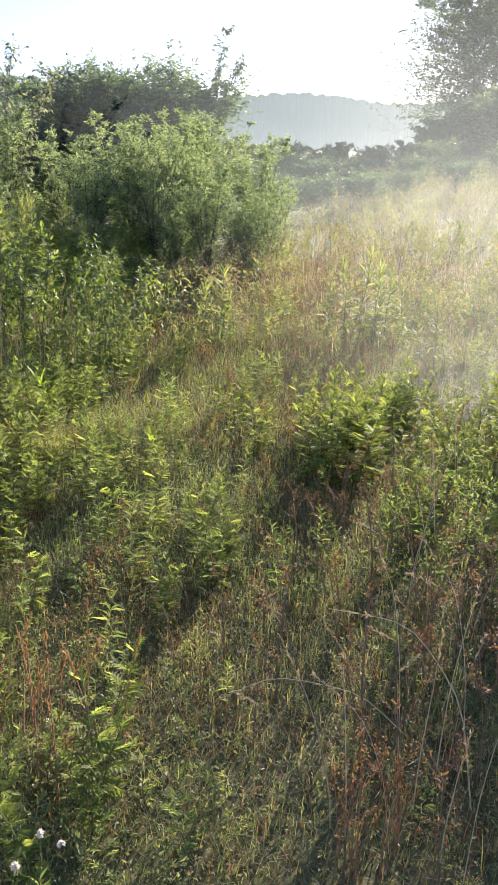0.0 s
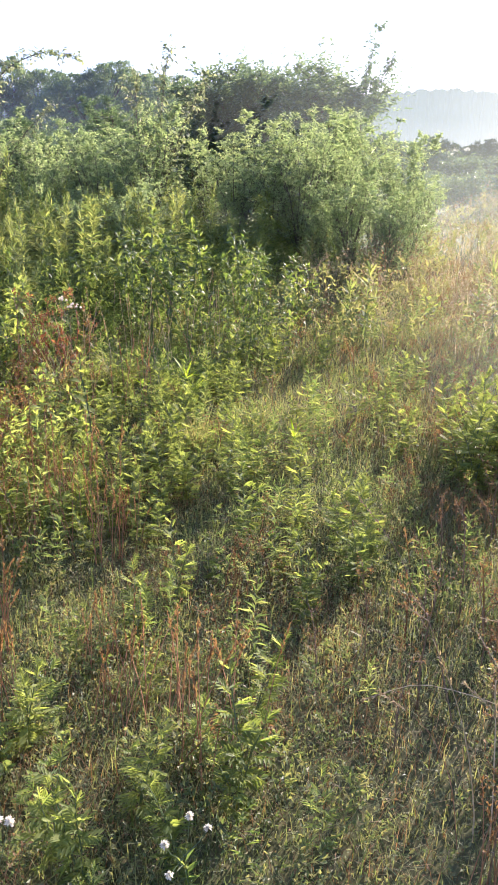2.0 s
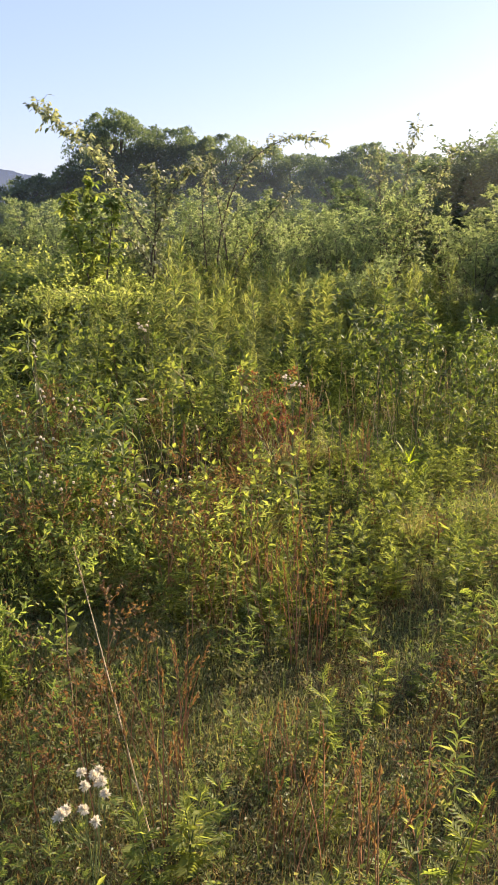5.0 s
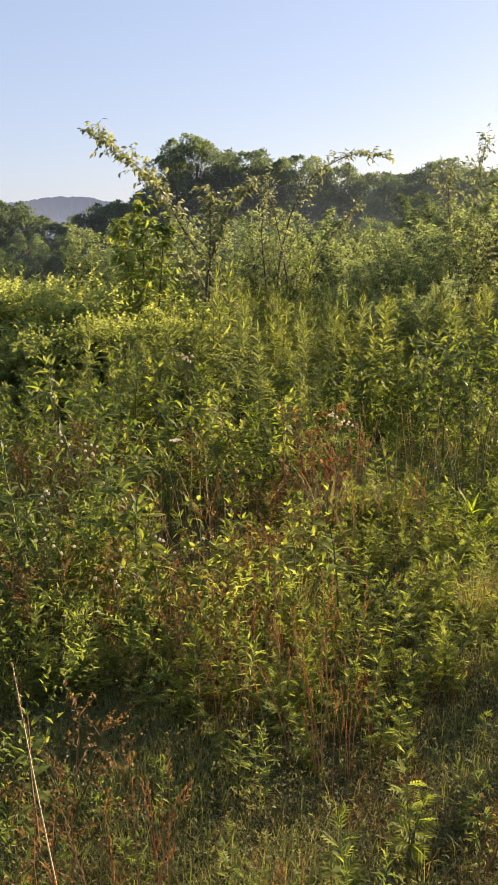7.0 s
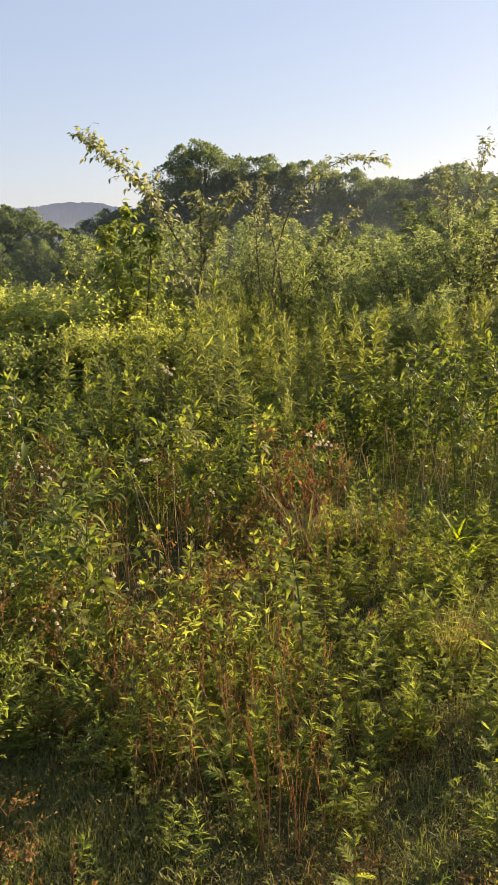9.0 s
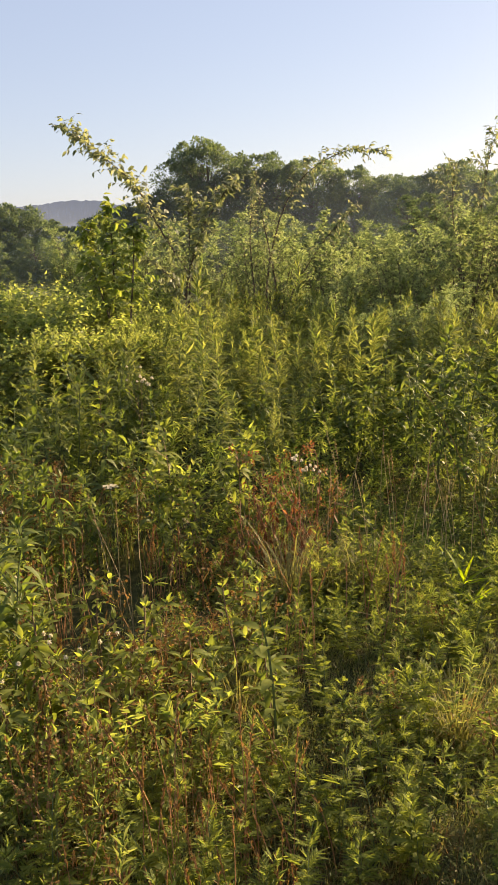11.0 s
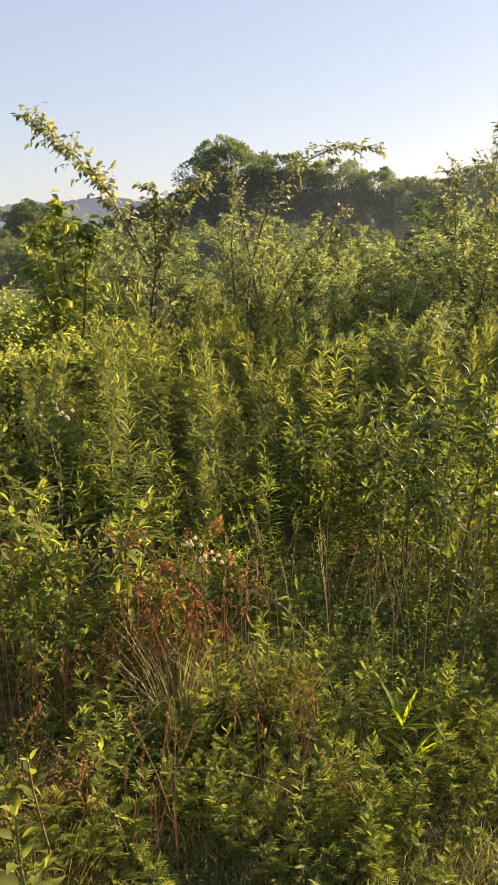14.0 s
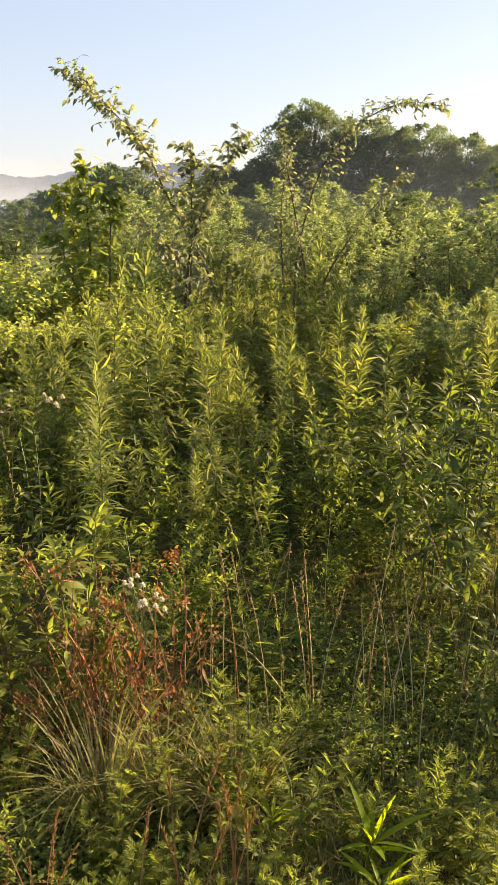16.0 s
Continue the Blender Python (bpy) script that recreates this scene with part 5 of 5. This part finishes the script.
for i, (cx, cy, dx, dy, top) in enumerate(BENT):
    reed("bent_grass_stalk", "thin dry grass stalk leaning in the shade", cx, cy, [(cx, cy, -0.05), (cx + 0.15 * dx, cy + 0.15 * dy, 0.45 * top), (cx + 0.5 * dx, cy + 0.5 * dy, 0.85 * top), (cx + 1.2 * dx, cy + 1.2 * dy, top)], STEM_RUST if i % 3 else STEM_STRAW, 60 + i, 0.0014)
reed("bent_grass_stalk", "long straw stalk bending over the trail", 0.62, 1.85, [(0.62, 1.85, -0.05), (0.58, 1.9, 0.25), (0.45, 2.0, 0.42), (0.25, 2.1, 0.4)], STEM_STRAW, 6)


def tuft_geo(seed, n=130, h=0.34):
    r = np.random.default_rng(seed)
    g, dry = Geo(), Geo()
    for geo, k in ((g, n), (dry, n // 6)):
        a = r.uniform(0, 6.28, k)
        P = np.stack([np.cos(a), np.sin(a), np.zeros(k)], 1) * r.uniform(0, 0.06, k)[:, None]
        blades(geo, P, a + r.normal(0, 0.5, k), h * r.uniform(0.5, 1.1, k), 0.0042 * r.uniform(0.6, 1.2, k), r.uniform(0.25, 1.0, k), 5)
    return g, dry


TUFTS = [(-1.9, 5.25), (-2.05, 5.12), (-1.75, 5.35), (-1.95, 4.1), (-2.1, 4.3), (-1.8, 4.25), (-2.25, 4.0), (-2.3, 4.6), (-1.0, 4.3), (1.7, 6.6)]
plants("grass_tuft", "tuft of arching green grass blades", "grass", "grass tufts", lambda s: tuft_geo(150 + s), 4, GRASS_DRY, TUFT_BLADE, [(x, y, 0.9 * i, (1.35 if i < 3 else 0.95) + 0.2 * math.sin(i * 1.7)) for i, (x, y) in enumerate(TUFTS)], ("tussock", "dead_thatch"))


def flower(name, label, at, tops, size, seed, category="flower", stemmat=STEM):
    """A branching stem whose fine stalks end in round white heads."""
    x, y = at
    z = float(ground_z(x, y)) - 0.01
    ob = thing(name, label, category, "white flowers")
    r = np.random.default_rng(seed)
    T = np.array(tops) - np.array([x, y, z])
    mid = T.mean(0) * np.array([1, 1, 0.86])
    f = np.linspace(0, 1, 7)[:, None]
    line = mid * np.concatenate([f ** 1.5, f ** 1.5, f], 1)
    st, lv = Geo(), Geo()
    tube(st, line, np.linspace(0.0022, 0.0013, 7), 4)
    P, d = on_line(line, r.uniform(0.15, 0.9, 16))
    diamonds(lv, P, around(r, 16, 0.1, 1.0), up_normals(r, 16), 0.045 * r.uniform(0.6, 1.2, 16), 0.009, 0.2)
    part("stem", st, stemmat, ob)
    part("foliage", lv, LEAF_WEED, ob)["kind"] = "stuff"
    for b in T:
        sk, hd = Geo(), Geo()
        A, d = on_line(line, np.array([r.uniform(0.66, 0.98)]))
        A = A[0]
        m = A * 0.5 + b * 0.5 + np.array([*(b - A)[:2] * 0.2, 0])
        tube(sk, [A, m, b], [0.0011, 0.0009, 0.0009], 3)
        n = 70
        e = around(r, n, -0.7, 1.5)
        diamonds(hd, np.repeat(b[None], n, 0) + e * size * 0.1, e, up_normals(r, n, 0.6), size * r.uniform(0.75, 1.05, n), size * 0.3, 0.1)
        stalk = part("flower_stalk", sk, stemmat, ob)
        part("flower_head", hd, WHITE_PETAL, stalk)
    ob.matrix_basis = pose(x, y, z)
    return ob


def cluster(r, c, n, s, flat=0.4):
    return [(c[0] + r.normal(0, s), c[1] + r.normal(0, s), c[2] + r.normal(0, s * flat)) for _ in range(n)]


ASTERS = [(-2.95, 4.1, 0.58), (-2.88, 4.16, 0.58), (-3.22, 4.26, 0.87), (-3.53, 5.95, 0.81), (-2.19, 3.71, 0.36), (-2.09, 3.79, 0.33), (-2.17, 3.46, 0.39), (-2.15, 3.34, 0.35), (-2.66, 3.54, 0.53), (-2.37, 3.27, 0.46)]
rr = np.random.default_rng(5)
flower("white_asters", "cluster of small white fluffy flower heads", (-2.06, 5.35), cluster(rr, (-2.03, 5.33, 0.56), 8, 0.025) + cluster(rr, (-2.1, 5.34, 0.6), 6, 0.02), 0.01, 200)
flower("white_asters", "white fluffy flower heads among low weeds", (-2.76, 5.4), cluster(rr, (-2.78, 5.37, 0.2), 4, 0.02), 0.014, 230)
flower("white_asters", "pale flower heads on tall weed stems", (-3.9, 6.62), cluster(rr, (-3.93, 6.56, 0.68), 6, 0.03, 1.0), 0.016, 240)
flower("white_asters", "small white asters on thin brown stems", (-2.45, 3.75), cluster(rr, (-2.5, 3.8, 0.5), 7, 0.07, 1.2), 0.009, 290, stemmat=STEM_BROWN)
flower("white_asters", "small white asters among the withered weeds", (-2.7, 3.5), cluster(rr, (-2.75, 3.55, 0.45), 7, 0.08, 1.2), 0.009, 300, stemmat=STEM_BROWN)
flower("white_asters", "scattered white asters above the leaves", (-3.2, 4.2), cluster(rr, (-3.25, 4.25, 0.6), 6, 0.08, 1.0), 0.01, 310, stemmat=STEM_BROWN)
for i, at in enumerate(ASTERS):
    flower("white_asters", "small white asters above the weeds", (at[0] + 0.04, at[1] + 0.05), cluster(rr, at, 5, 0.04, 0.8), 0.009, 320 + i, stemmat=STEM_BROWN)
flower("fleabane", "white fleabane heads beside the trail", (-0.9, 1.42), cluster(rr, (-0.875, 1.41, 0.6), 7, 0.022) + cluster(rr, (-0.88, 1.34, 0.59), 5, 0.02), 0.0115, 250)
flower("fleabane", "white seed puffs low in the weeds", (-0.42, 1.5), [(-0.402, 1.43, 0.245), (-0.37, 1.47, 0.18), (-0.45, 1.4, 0.19), (-0.43, 1.36, 0.15)], 0.011, 270)
flower("fleabane", "white fleabane heads on leaning stems", (-0.75, 1.1), cluster(rr, (-0.74, 0.99, 0.53), 6, 0.025) + cluster(rr, (-0.64, 1.03, 0.53), 5, 0.02), 0.0105, 280)


def umbel_flower():
    x, y, top = -3.0, 5.03, 0.44
    z = float(ground_z(x, y)) - 0.01
    ob = thing("wild_carrot", "pale flat flower head on a thin stem", "flower", "white flowers")
    st, hd = Geo(), Geo()
    tube(st, [(0.03, 0, 0), (0.015, 0, 0.2), (0, 0, top - z - 0.02)], [0.003, 0.0025, 0.002], 4)
    r = np.random.default_rng(7)
    n = 70
    a, q = r.uniform(0, 6.28, n), np.sqrt(r.uniform(0, 1, n)) * 0.035
    P = np.stack([np.cos(a) * q, np.sin(a) * q, np.full(n, top - z) + 0.004 * np.cos(q * 60)], 1)
    sticks(st, np.repeat(np.array([[0, 0, top - z - 0.02]]), n, 0), P, 0.0006, 0.0005)
    diamonds(hd, P, around(r, n, 0, 0.8), np.tile([0, 0, 1.0], (n, 1)) + 0.2 * r.normal(0, 1, (n, 3)), 0.014, 0.012, 0.1)
    part("stem", st, STEM, ob)
    part("flower_head", hd, WHITE_PETAL, ob, "cream-white flat umbel")
    ob.matrix_basis = pose(x, y, z)


umbel_flower()


def broad_grass():
    """A tall grass with wide arching blades close to the trail."""
    x, y = -0.66, 0.4
    z = float(ground_z(x, y)) - 0.01
    ob = thing("broad_grass", "tall grass with wide arching green blades", "grass")
    st = Geo()
    tube(st, [(0, 0, 0), (0.01, 0, 0.5), (0.02, 0.01, 1.02)], [0.006, 0.005, 0.003], 6)
    part("culm", st, STEM, ob)
    lines = [[(-0.64, 0.41, 0.98), (-0.59, 0.49, 1.115), (-0.52, 0.585, 1.09), (-0.445, 0.655, 1.02)],
             [(-0.645, 0.41, 0.95), (-0.575, 0.48, 1.06), (-0.535, 0.6, 1.055), (-0.488, 0.692, 1.045)],
             [(-0.64, 0.41, 1.0), (-0.62, 0.54, 1.13), (-0.627, 0.645, 1.175)],
             [(-0.64, 0.41, 0.99), (-0.615, 0.54, 1.12), (-0.585, 0.655, 1.15)],
             [(-0.645, 0.41, 0.8), (-0.5, 0.47, 0.99), (-0.486, 0.532, 1.07)],
             [(-0.645, 0.41, 0.75), (-0.47, 0.5, 0.94), (-0.428, 0.59, 1.01)],
             [(-0.645, 0.4, 0.9), (-0.75, 0.36, 1.1), (-0.9, 0.32, 1.05)],
             [(-0.645, 0.4, 0.7), (-0.72, 0.5, 0.95), (-0.85, 0.62, 0.95), (-0.95, 0.7, 0.8)]]
    for line in lines:
        p = np.array(line) - np.array([x, y, z])
        n = 11
        f = np.linspace(0, 1, n)
        c = np.stack([np.interp(f, np.linspace(0, 1, len(p)), p[:, i]) for i in range(3)], 1)
        for _ in range(3):
            c[1:-1] = (c[:-2] + 2 * c[1:-1] + c[2:]) / 4
        s = unit(np.cross(np.gradient(c, axis=0), np.array([0.25, -0.5, 0.85])))
        w = (0.009 * np.clip(0.45 + 2.2 * f, 0, 1) * np.clip((1 - f) * 2.0, 0, 1) ** 0.8)[:, None]
        lift = np.array([0, 0, 0.22]) * w
        g = Geo()
        q = [[k, k + 1, n + k + 1, n + k] for k in range(n - 1)] + [[n + k, n + k + 1, 2 * n + k + 1, 2 * n + k] for k in range(n - 1)]
        g.add(np.concatenate([c - s * w + lift, c, c + s * w + lift]), None, q)
        part("blade", g, WIDE_BLADE, ob, "", True)
    ob.matrix_basis = pose(x, y, z)


broad_grass()


def fence_post():
    x, y = -60.5, 50.0
    ob = thing("fence_post", "weathered wooden post in the far meadow", "post")
    g = Geo()
    tube(g, [(0, 0, 0), (0.02, 0, 0.9), (0.02, 0, 1.8)], [0.09, 0.08, 0.08], 8)
    part("shaft", g, POST_WOOD, ob)
    ob.matrix_basis = pose(x, y, float(ground_z(x, y)) - 0.05)


fence_post()

# ---- countless small growth ----


def spread_of(name, label, category, leafmat, templates, P, lo, hi, seed, lean=0.12, mounded=False):
    """Countless small plants of one kind, joined."""
    r = np.random.default_rng(seed)
    g = Geo()
    pick = r.integers(0, len(templates), len(P))
    for i, tmpl in enumerate(templates):
        Q = P[pick == i]
        n = len(Q)
        size = r.uniform(lo, hi, n) * ((0.5 + 0.75 * clump(Q[:, 0], Q[:, 1])) if mounded else 1.0)
        g.scatter(tmpl.arrays(), Q, r.uniform(0, 6.28, n), size, r.normal(0, lean, (n, 2)))
    return tagged(new(name, g.mesh(name, leafmat)), label, category, kind="stuff")


def grass_field(name, label, mat, P, lo, hi, width, seed, bend=(0.2, 0.9), seg=2):
    r = np.random.default_rng(seed)
    n = len(P)
    g = Geo()
    H = r.uniform(lo, hi, n) * r.uniform(0.6, 1.0, n)
    blades(g, P, r.uniform(0, 6.28, n), H, width * r.uniform(0.6, 1.3, n), r.uniform(*bend, n), seg)
    return tagged(new(name, g.mesh(name, mat)), label, "grass", kind="stuff")


def near(x, y):
    return in_sight(x, y) * low(x, y)


def worn(x, y):
    """1 on the brown middle of the trail."""
    return np.exp(-((x - path_line(y)) / 0.45) ** 2)


def dimmed_corner(x, y):
    """1 at the trail's start: fewer brown weeds, and grass thinned to imitate shade."""
    return smooth(2.7, 2.0, y) * smooth(-0.5, -0.2, x)


def leafy(x, y):
    return near(x, y) * (1 - 0.4 * worn(x, y)) * (0.1 + 0.9 * clump(x, y)) * (1 - 0.7 * short(x, y))


def tall_zone(x, y):
    return (1 - low(x, y)) * in_sight(x, y)


grass_field("grass", "short green grass among the trail weeds", GRASS, spots(50000, -3, 3.6, 0.8, 8, lambda x, y: near(x, y) * (0.45 + 0.55 * patchy(x, y, 1, 1)) * (1 - 0.5 * dimmed_corner(x, y)), 3, True), 0.05, 0.2, 0.0032, 4, (0.15, 0.75))
grass_field("fine_grass", "thin tangled green grass close to the ground", GRASS, spots(130000, -2.4, 1.7, 0.9, 4.8, lambda x, y: near(x, y) * (0.5 + 0.5 * patchy(x, y, 1.6, 2)) * (1 - 0.5 * dimmed_corner(x, y)), 71, True), 0.03, 0.13, 0.0024, 72, (0.3, 1.3))
grass_field("rusty_grass", "thin rust-brown grass blades on the trail", BROWN_WEED, spots(90000, -2.4, 1.7, 0.9, 4.8, lambda x, y: near(x, y) * np.clip(smooth(0.35, 0.75, patchy(x, y, 1.7, 6)) + 0.35 * short(x, y), 0, 1) * 0.8 * (1 - 0.4 * dimmed_corner(x, y)), 73), 0.03, 0.15, 0.0022, 74, (0.3, 1.2))
grass_field("mid_grass", "short rough green grass along the trail", GRASS, spots(90000, -2.2, 3.2, 4.6, 11.0, lambda x, y: near(x, y) * (0.5 + 0.5 * patchy(x, y, 1.4, 3)), 75, True), 0.05, 0.2, 0.004, 76, (0.3, 1.2))
grass_field("mid_dry_grass", "short red-brown grass on the trail", BROWN_WEED, spots(60000, -1.5, 3.2, 4.6, 13.0, lambda x, y: near(x, y) * np.clip(0.25 + 0.9 * worn(x, y), 0, 1), 77), 0.05, 0.2, 0.004, 78, (0.3, 1.2))
grass_field("dry_grass", "dry brown grass among the trail weeds", GRASS_DRY, spots(26000, -3, 3.6, 0.8, 8, lambda x, y: near(x, y) * np.clip(patchy(x, y, 1.2, 4) ** 1.5 * 0.6 + 0.7 * worn(x, y), 0, 1) * (1 - 0.6 * dimmed_corner(x, y)), 5), 0.05, 0.2, 0.0028, 6, (0.2, 0.9))
fine = [bushy_geo(60 + s, 0.22, 7, 8, 0.022, 0.42, 0.6)[1] for s in range(5)]
spread_of("low_weeds", "small-leaved low green weeds covering the trail", "weeds", COVER, fine, spots(5000, -3, 3.6, 0.8, 9, lambda x, y: near(x, y) * (0.28 + 0.72 * clump(x, y)), 7), 0.4, 0.95, 8, 0.25, True)
feather = [mugwort_geo(70 + s, 0.26, 12, 0.055, 1, s < 4)[1] for s in range(5)]
spread_of("feathery_weeds", "low green weeds with feathery leaves", "weeds", LEAF_WEED, feather, spots(3600, -3, 3.6, 1.2, 9, lambda x, y: leafy(x, y) * np.where(x < -0.8, 1.0, 0.6), 9), 0.5, 1.1, 10, 0.2, True)
lance_low = [goldenrod_geo(160 + s, 0.34, 40, 0.04, True)[1] for s in range(4)]
spread_of("narrow_leaved_weeds", "young narrow-leaved green weeds", "weeds", LEAF_GOLD, lance_low, spots(1800, -3, 3.8, 2.2, 11, leafy, 23), 0.6, 1.2, 24, 0.15, True)
brown = [joined(*dry_weed_geo(80 + s, 0.26, 8, 8, 0.012, 0.45, True)) for s in range(5)]
spread_of("brown_weeds", "withered brown seed weeds on the trail", "weeds", BROWN_WEED, brown, spots(1700, -2.5, 3.6, 1.0, 11, lambda x, y: near(x, y) * np.clip(0.4 * patchy(x, y, 1.1, 4) + 0.75 * worn(x, y), 0, 1) * (1 - 0.8 * dimmed_corner(x, y)), 11), 0.5, 1.2, 12, 0.25)
dead = [joined(*dry_weed_geo(210 + s, 0.5, 12, 9, 0.016, 0.35, True)) for s in range(4)]
spread_of("withered_weeds", "withered rust-brown weeds among the green ones", "weeds", BROWN_WEED, dead, spots(2600, -5.5, -0.9, 1.8, 8, lambda x, y: in_sight(x, y) * (x < edge(y) + 0.7) * (y < 5.8) * 0.65 * smooth(0.35, 0.65, patchy(x, y, 1.3, 8)), 43), 0.5, 1.1, 44, 0.2)
fine_far = [bushy_geo(90 + s, 0.5, 8, 7, 0.045, 0.4, 0.5)[1] for s in range(5)]
spread_of("meadow_weeds", "pale green meadow weeds on the sunny slope", "weeds", COVER, fine_far, spots(4200, -1, 16, 6.5, 34, lambda x, y: low(x, y) * in_sight(x, y) * (1 - 0.5 * worn(x, y)), 13), 0.6, 1.3, 14, 0.15)
seed_far = [joined(*dry_weed_geo(170 + s, 0.55, 9, 8, 0.022, 0.45, True)) for s in range(4)]
spread_of("seeding_weeds", "pale seeding weeds on the sunny slope", "weeds", SEED, seed_far, spots(1000, -1, 12, 6.5, 24, lambda x, y: low(x, y) * in_sight(x, y), 25), 0.6, 1.3, 26, 0.15)
grass_field("meadow_grass", "sunlit straw-coloured meadow grass", MEADOW, spots(44000, -1, 12, 6.5, 28, lambda x, y: low(x, y) * in_sight(x, y) * smooth(6, 11, y), 15), 0.15, 0.5, 0.005, 16, (0.2, 1.1))
under = [branchy_geo(100 + s, 0.7, 6, 0.07, 0.3, True)[1] if s % 2 else goldenrod_geo(100 + s, 0.75, 60, 0.1, True)[1] for s in range(5)]
spread_of("undergrowth", "dense green undergrowth beneath the taller weeds", "undergrowth", LEAF_WEED, under, spots(3000, -9.5, 1, 2.0, 13, tall_zone, 17), 0.3, 0.8, 18, 0.15)
bush = [bushy_geo(180 + s, 0.7, 14, 9, 0.05, 0.36, 0.5)[1] for s in range(5)]
back = [goldenrod_geo(220 + s, 1.05, 95, 0.095, True, s)[1] for s in range(5)]
spread_of("far_goldenrod", "dense goldenrod in front of the thicket", "goldenrod", LEAF_GOLD, back, spots(620, -6.5, -0.6, 7.4, 12.0, lambda x, y: tall_zone(x, y) * ((x > -4.8) | (y > 9.8)) * (np.hypot(x + 1.9, y - 9.6) > 0.75) * (patchy(x, y, 1.2, 2.5) > 0.42), 45), 0.45, 1.1, 46, 0.18)
spread_of("edge_weeds", "bushy fine-leaved weeds along the trail edge", "weeds", LEAF_WEED, [bushy_geo(230 + s, 0.55, 14, 9, 0.04, 0.38, 0.55)[1] for s in range(5)], spots(2600, -4, 1.5, 2.0, 12, lambda x, y: in_sight(x, y) * np.exp(-((x - edge(y)) / 0.4) ** 2), 47), 0.45, 1.0, 48, 0.2, True)
spread_of("fine_undergrowth", "fine-leaved bushy weeds between the stalks", "undergrowth", LEAF_GOLD, bush, spots(900, -9.5, 1, 2.0, 13, tall_zone, 27), 0.45, 1.0, 28, 0.15)
grass_field("tall_grass", "long grass between the tall weeds", GRASS, spots(16000, -6, -1, 1.4, 5.4, tall_zone, 29), 0.25, 0.6, 0.005, 30, (0.1, 0.7), 3)
grass_field("valley_grass", "rough meadow grass in the valley", GRASS, spots(21000, -40, 4, 12, 45, lambda x, y: (x < edge(y) - 1) * in_sight(x, y), 33), 0.3, 0.8, 0.026, 34, (0.1, 0.6))
spread_of("surrounding_weeds", "rough green weeds of the overgrown field", "weeds", LEAF_WEED, [goldenrod_geo(380 + s, 0.5, 34, 0.1, True)[1] for s in range(4)], spots(5200, -13, 9, -6, 16, lambda x, y: np.where(in_sight(x, y), 0.0, 1.0) * (np.hypot(x + 0.2, y - 0.6) > 1.3) * smooth(13, 6, np.hypot(x + 1, y - 4)) * (0.25 + 0.75 * patchy(x, y, 0.9, 3)) * np.where((x > 0) & (y > 0) & (x < 3.5), 0.35, 1.0), 81), 0.5, 1.25, 82, 0.2)
grass_field("field_grass", "rough green grass of the surrounding field", GRASS, spots(17000, -14, 12, -8, 12, lambda x, y: np.where(in_sight(x, y), 0.0, 1.0) * (np.hypot(x + 0.2, y - 0.3) > 0.9), 51), 0.15, 0.5, 0.02, 52, (0.2, 1.0))


def creeping(name, label, mat, n, box, size, top, seed, keep):
    """Tiny leaves of creeping plants and moss-like growth close over the soil."""
    r = np.random.default_rng(seed)
    P = spots(n, *box, keep, seed, True)
    m = len(P)
    P = P + np.stack([np.zeros(m), np.zeros(m), r.uniform(0.004, 1.0, m) ** 1.6 * top * (0.4 + 0.9 * clump(P[:, 0], P[:, 1]))], 1)
    L = size * r.uniform(0.5, 1.4, m)
    g = Geo()
    diamonds(g, P, around(r, m, -0.2, 0.9), up_normals(r, m, 0.5), L, L * 0.5, 0.15)
    return tagged(new(name, g.mesh(name, mat)), label, "ground cover", kind="stuff")


creeping("creeping_cover", "tiny-leaved creeping plants over the soil", COVER, 110000, (-2.7, 2.2, 1.0, 4.6), 0.014, 0.1, 61, lambda x, y: near(x, y) * (1 - 0.55 * worn(x, y)))
creeping("shady_cover", "low leafy green cover in a shady dip", LEAF_WEED, 52000, (-2.6, -0.9, 4.7, 6.9), 0.022, 0.2, 65, lambda x, y: in_sight(x, y) * np.clip(1.6 * hollow(x, y), 0, 1))
creeping("dead_leaf_litter", "small dead brown leaves among low weeds", BROWN_WEED, 8000, (-2.7, 2.2, 1.0, 4.6), 0.012, 0.09, 62, lambda x, y: near(x, y) * (0.4 + 0.6 * worn(x, y)))
grass_field("soft_grass", "soft short dark green grass in a dip", GRASS, spots(16000, -2.5, -1.1, 2.2, 3.4, lambda x, y: hollow(x, y), 63, True), 0.06, 0.16, 0.003, 64, (0.2, 0.9))
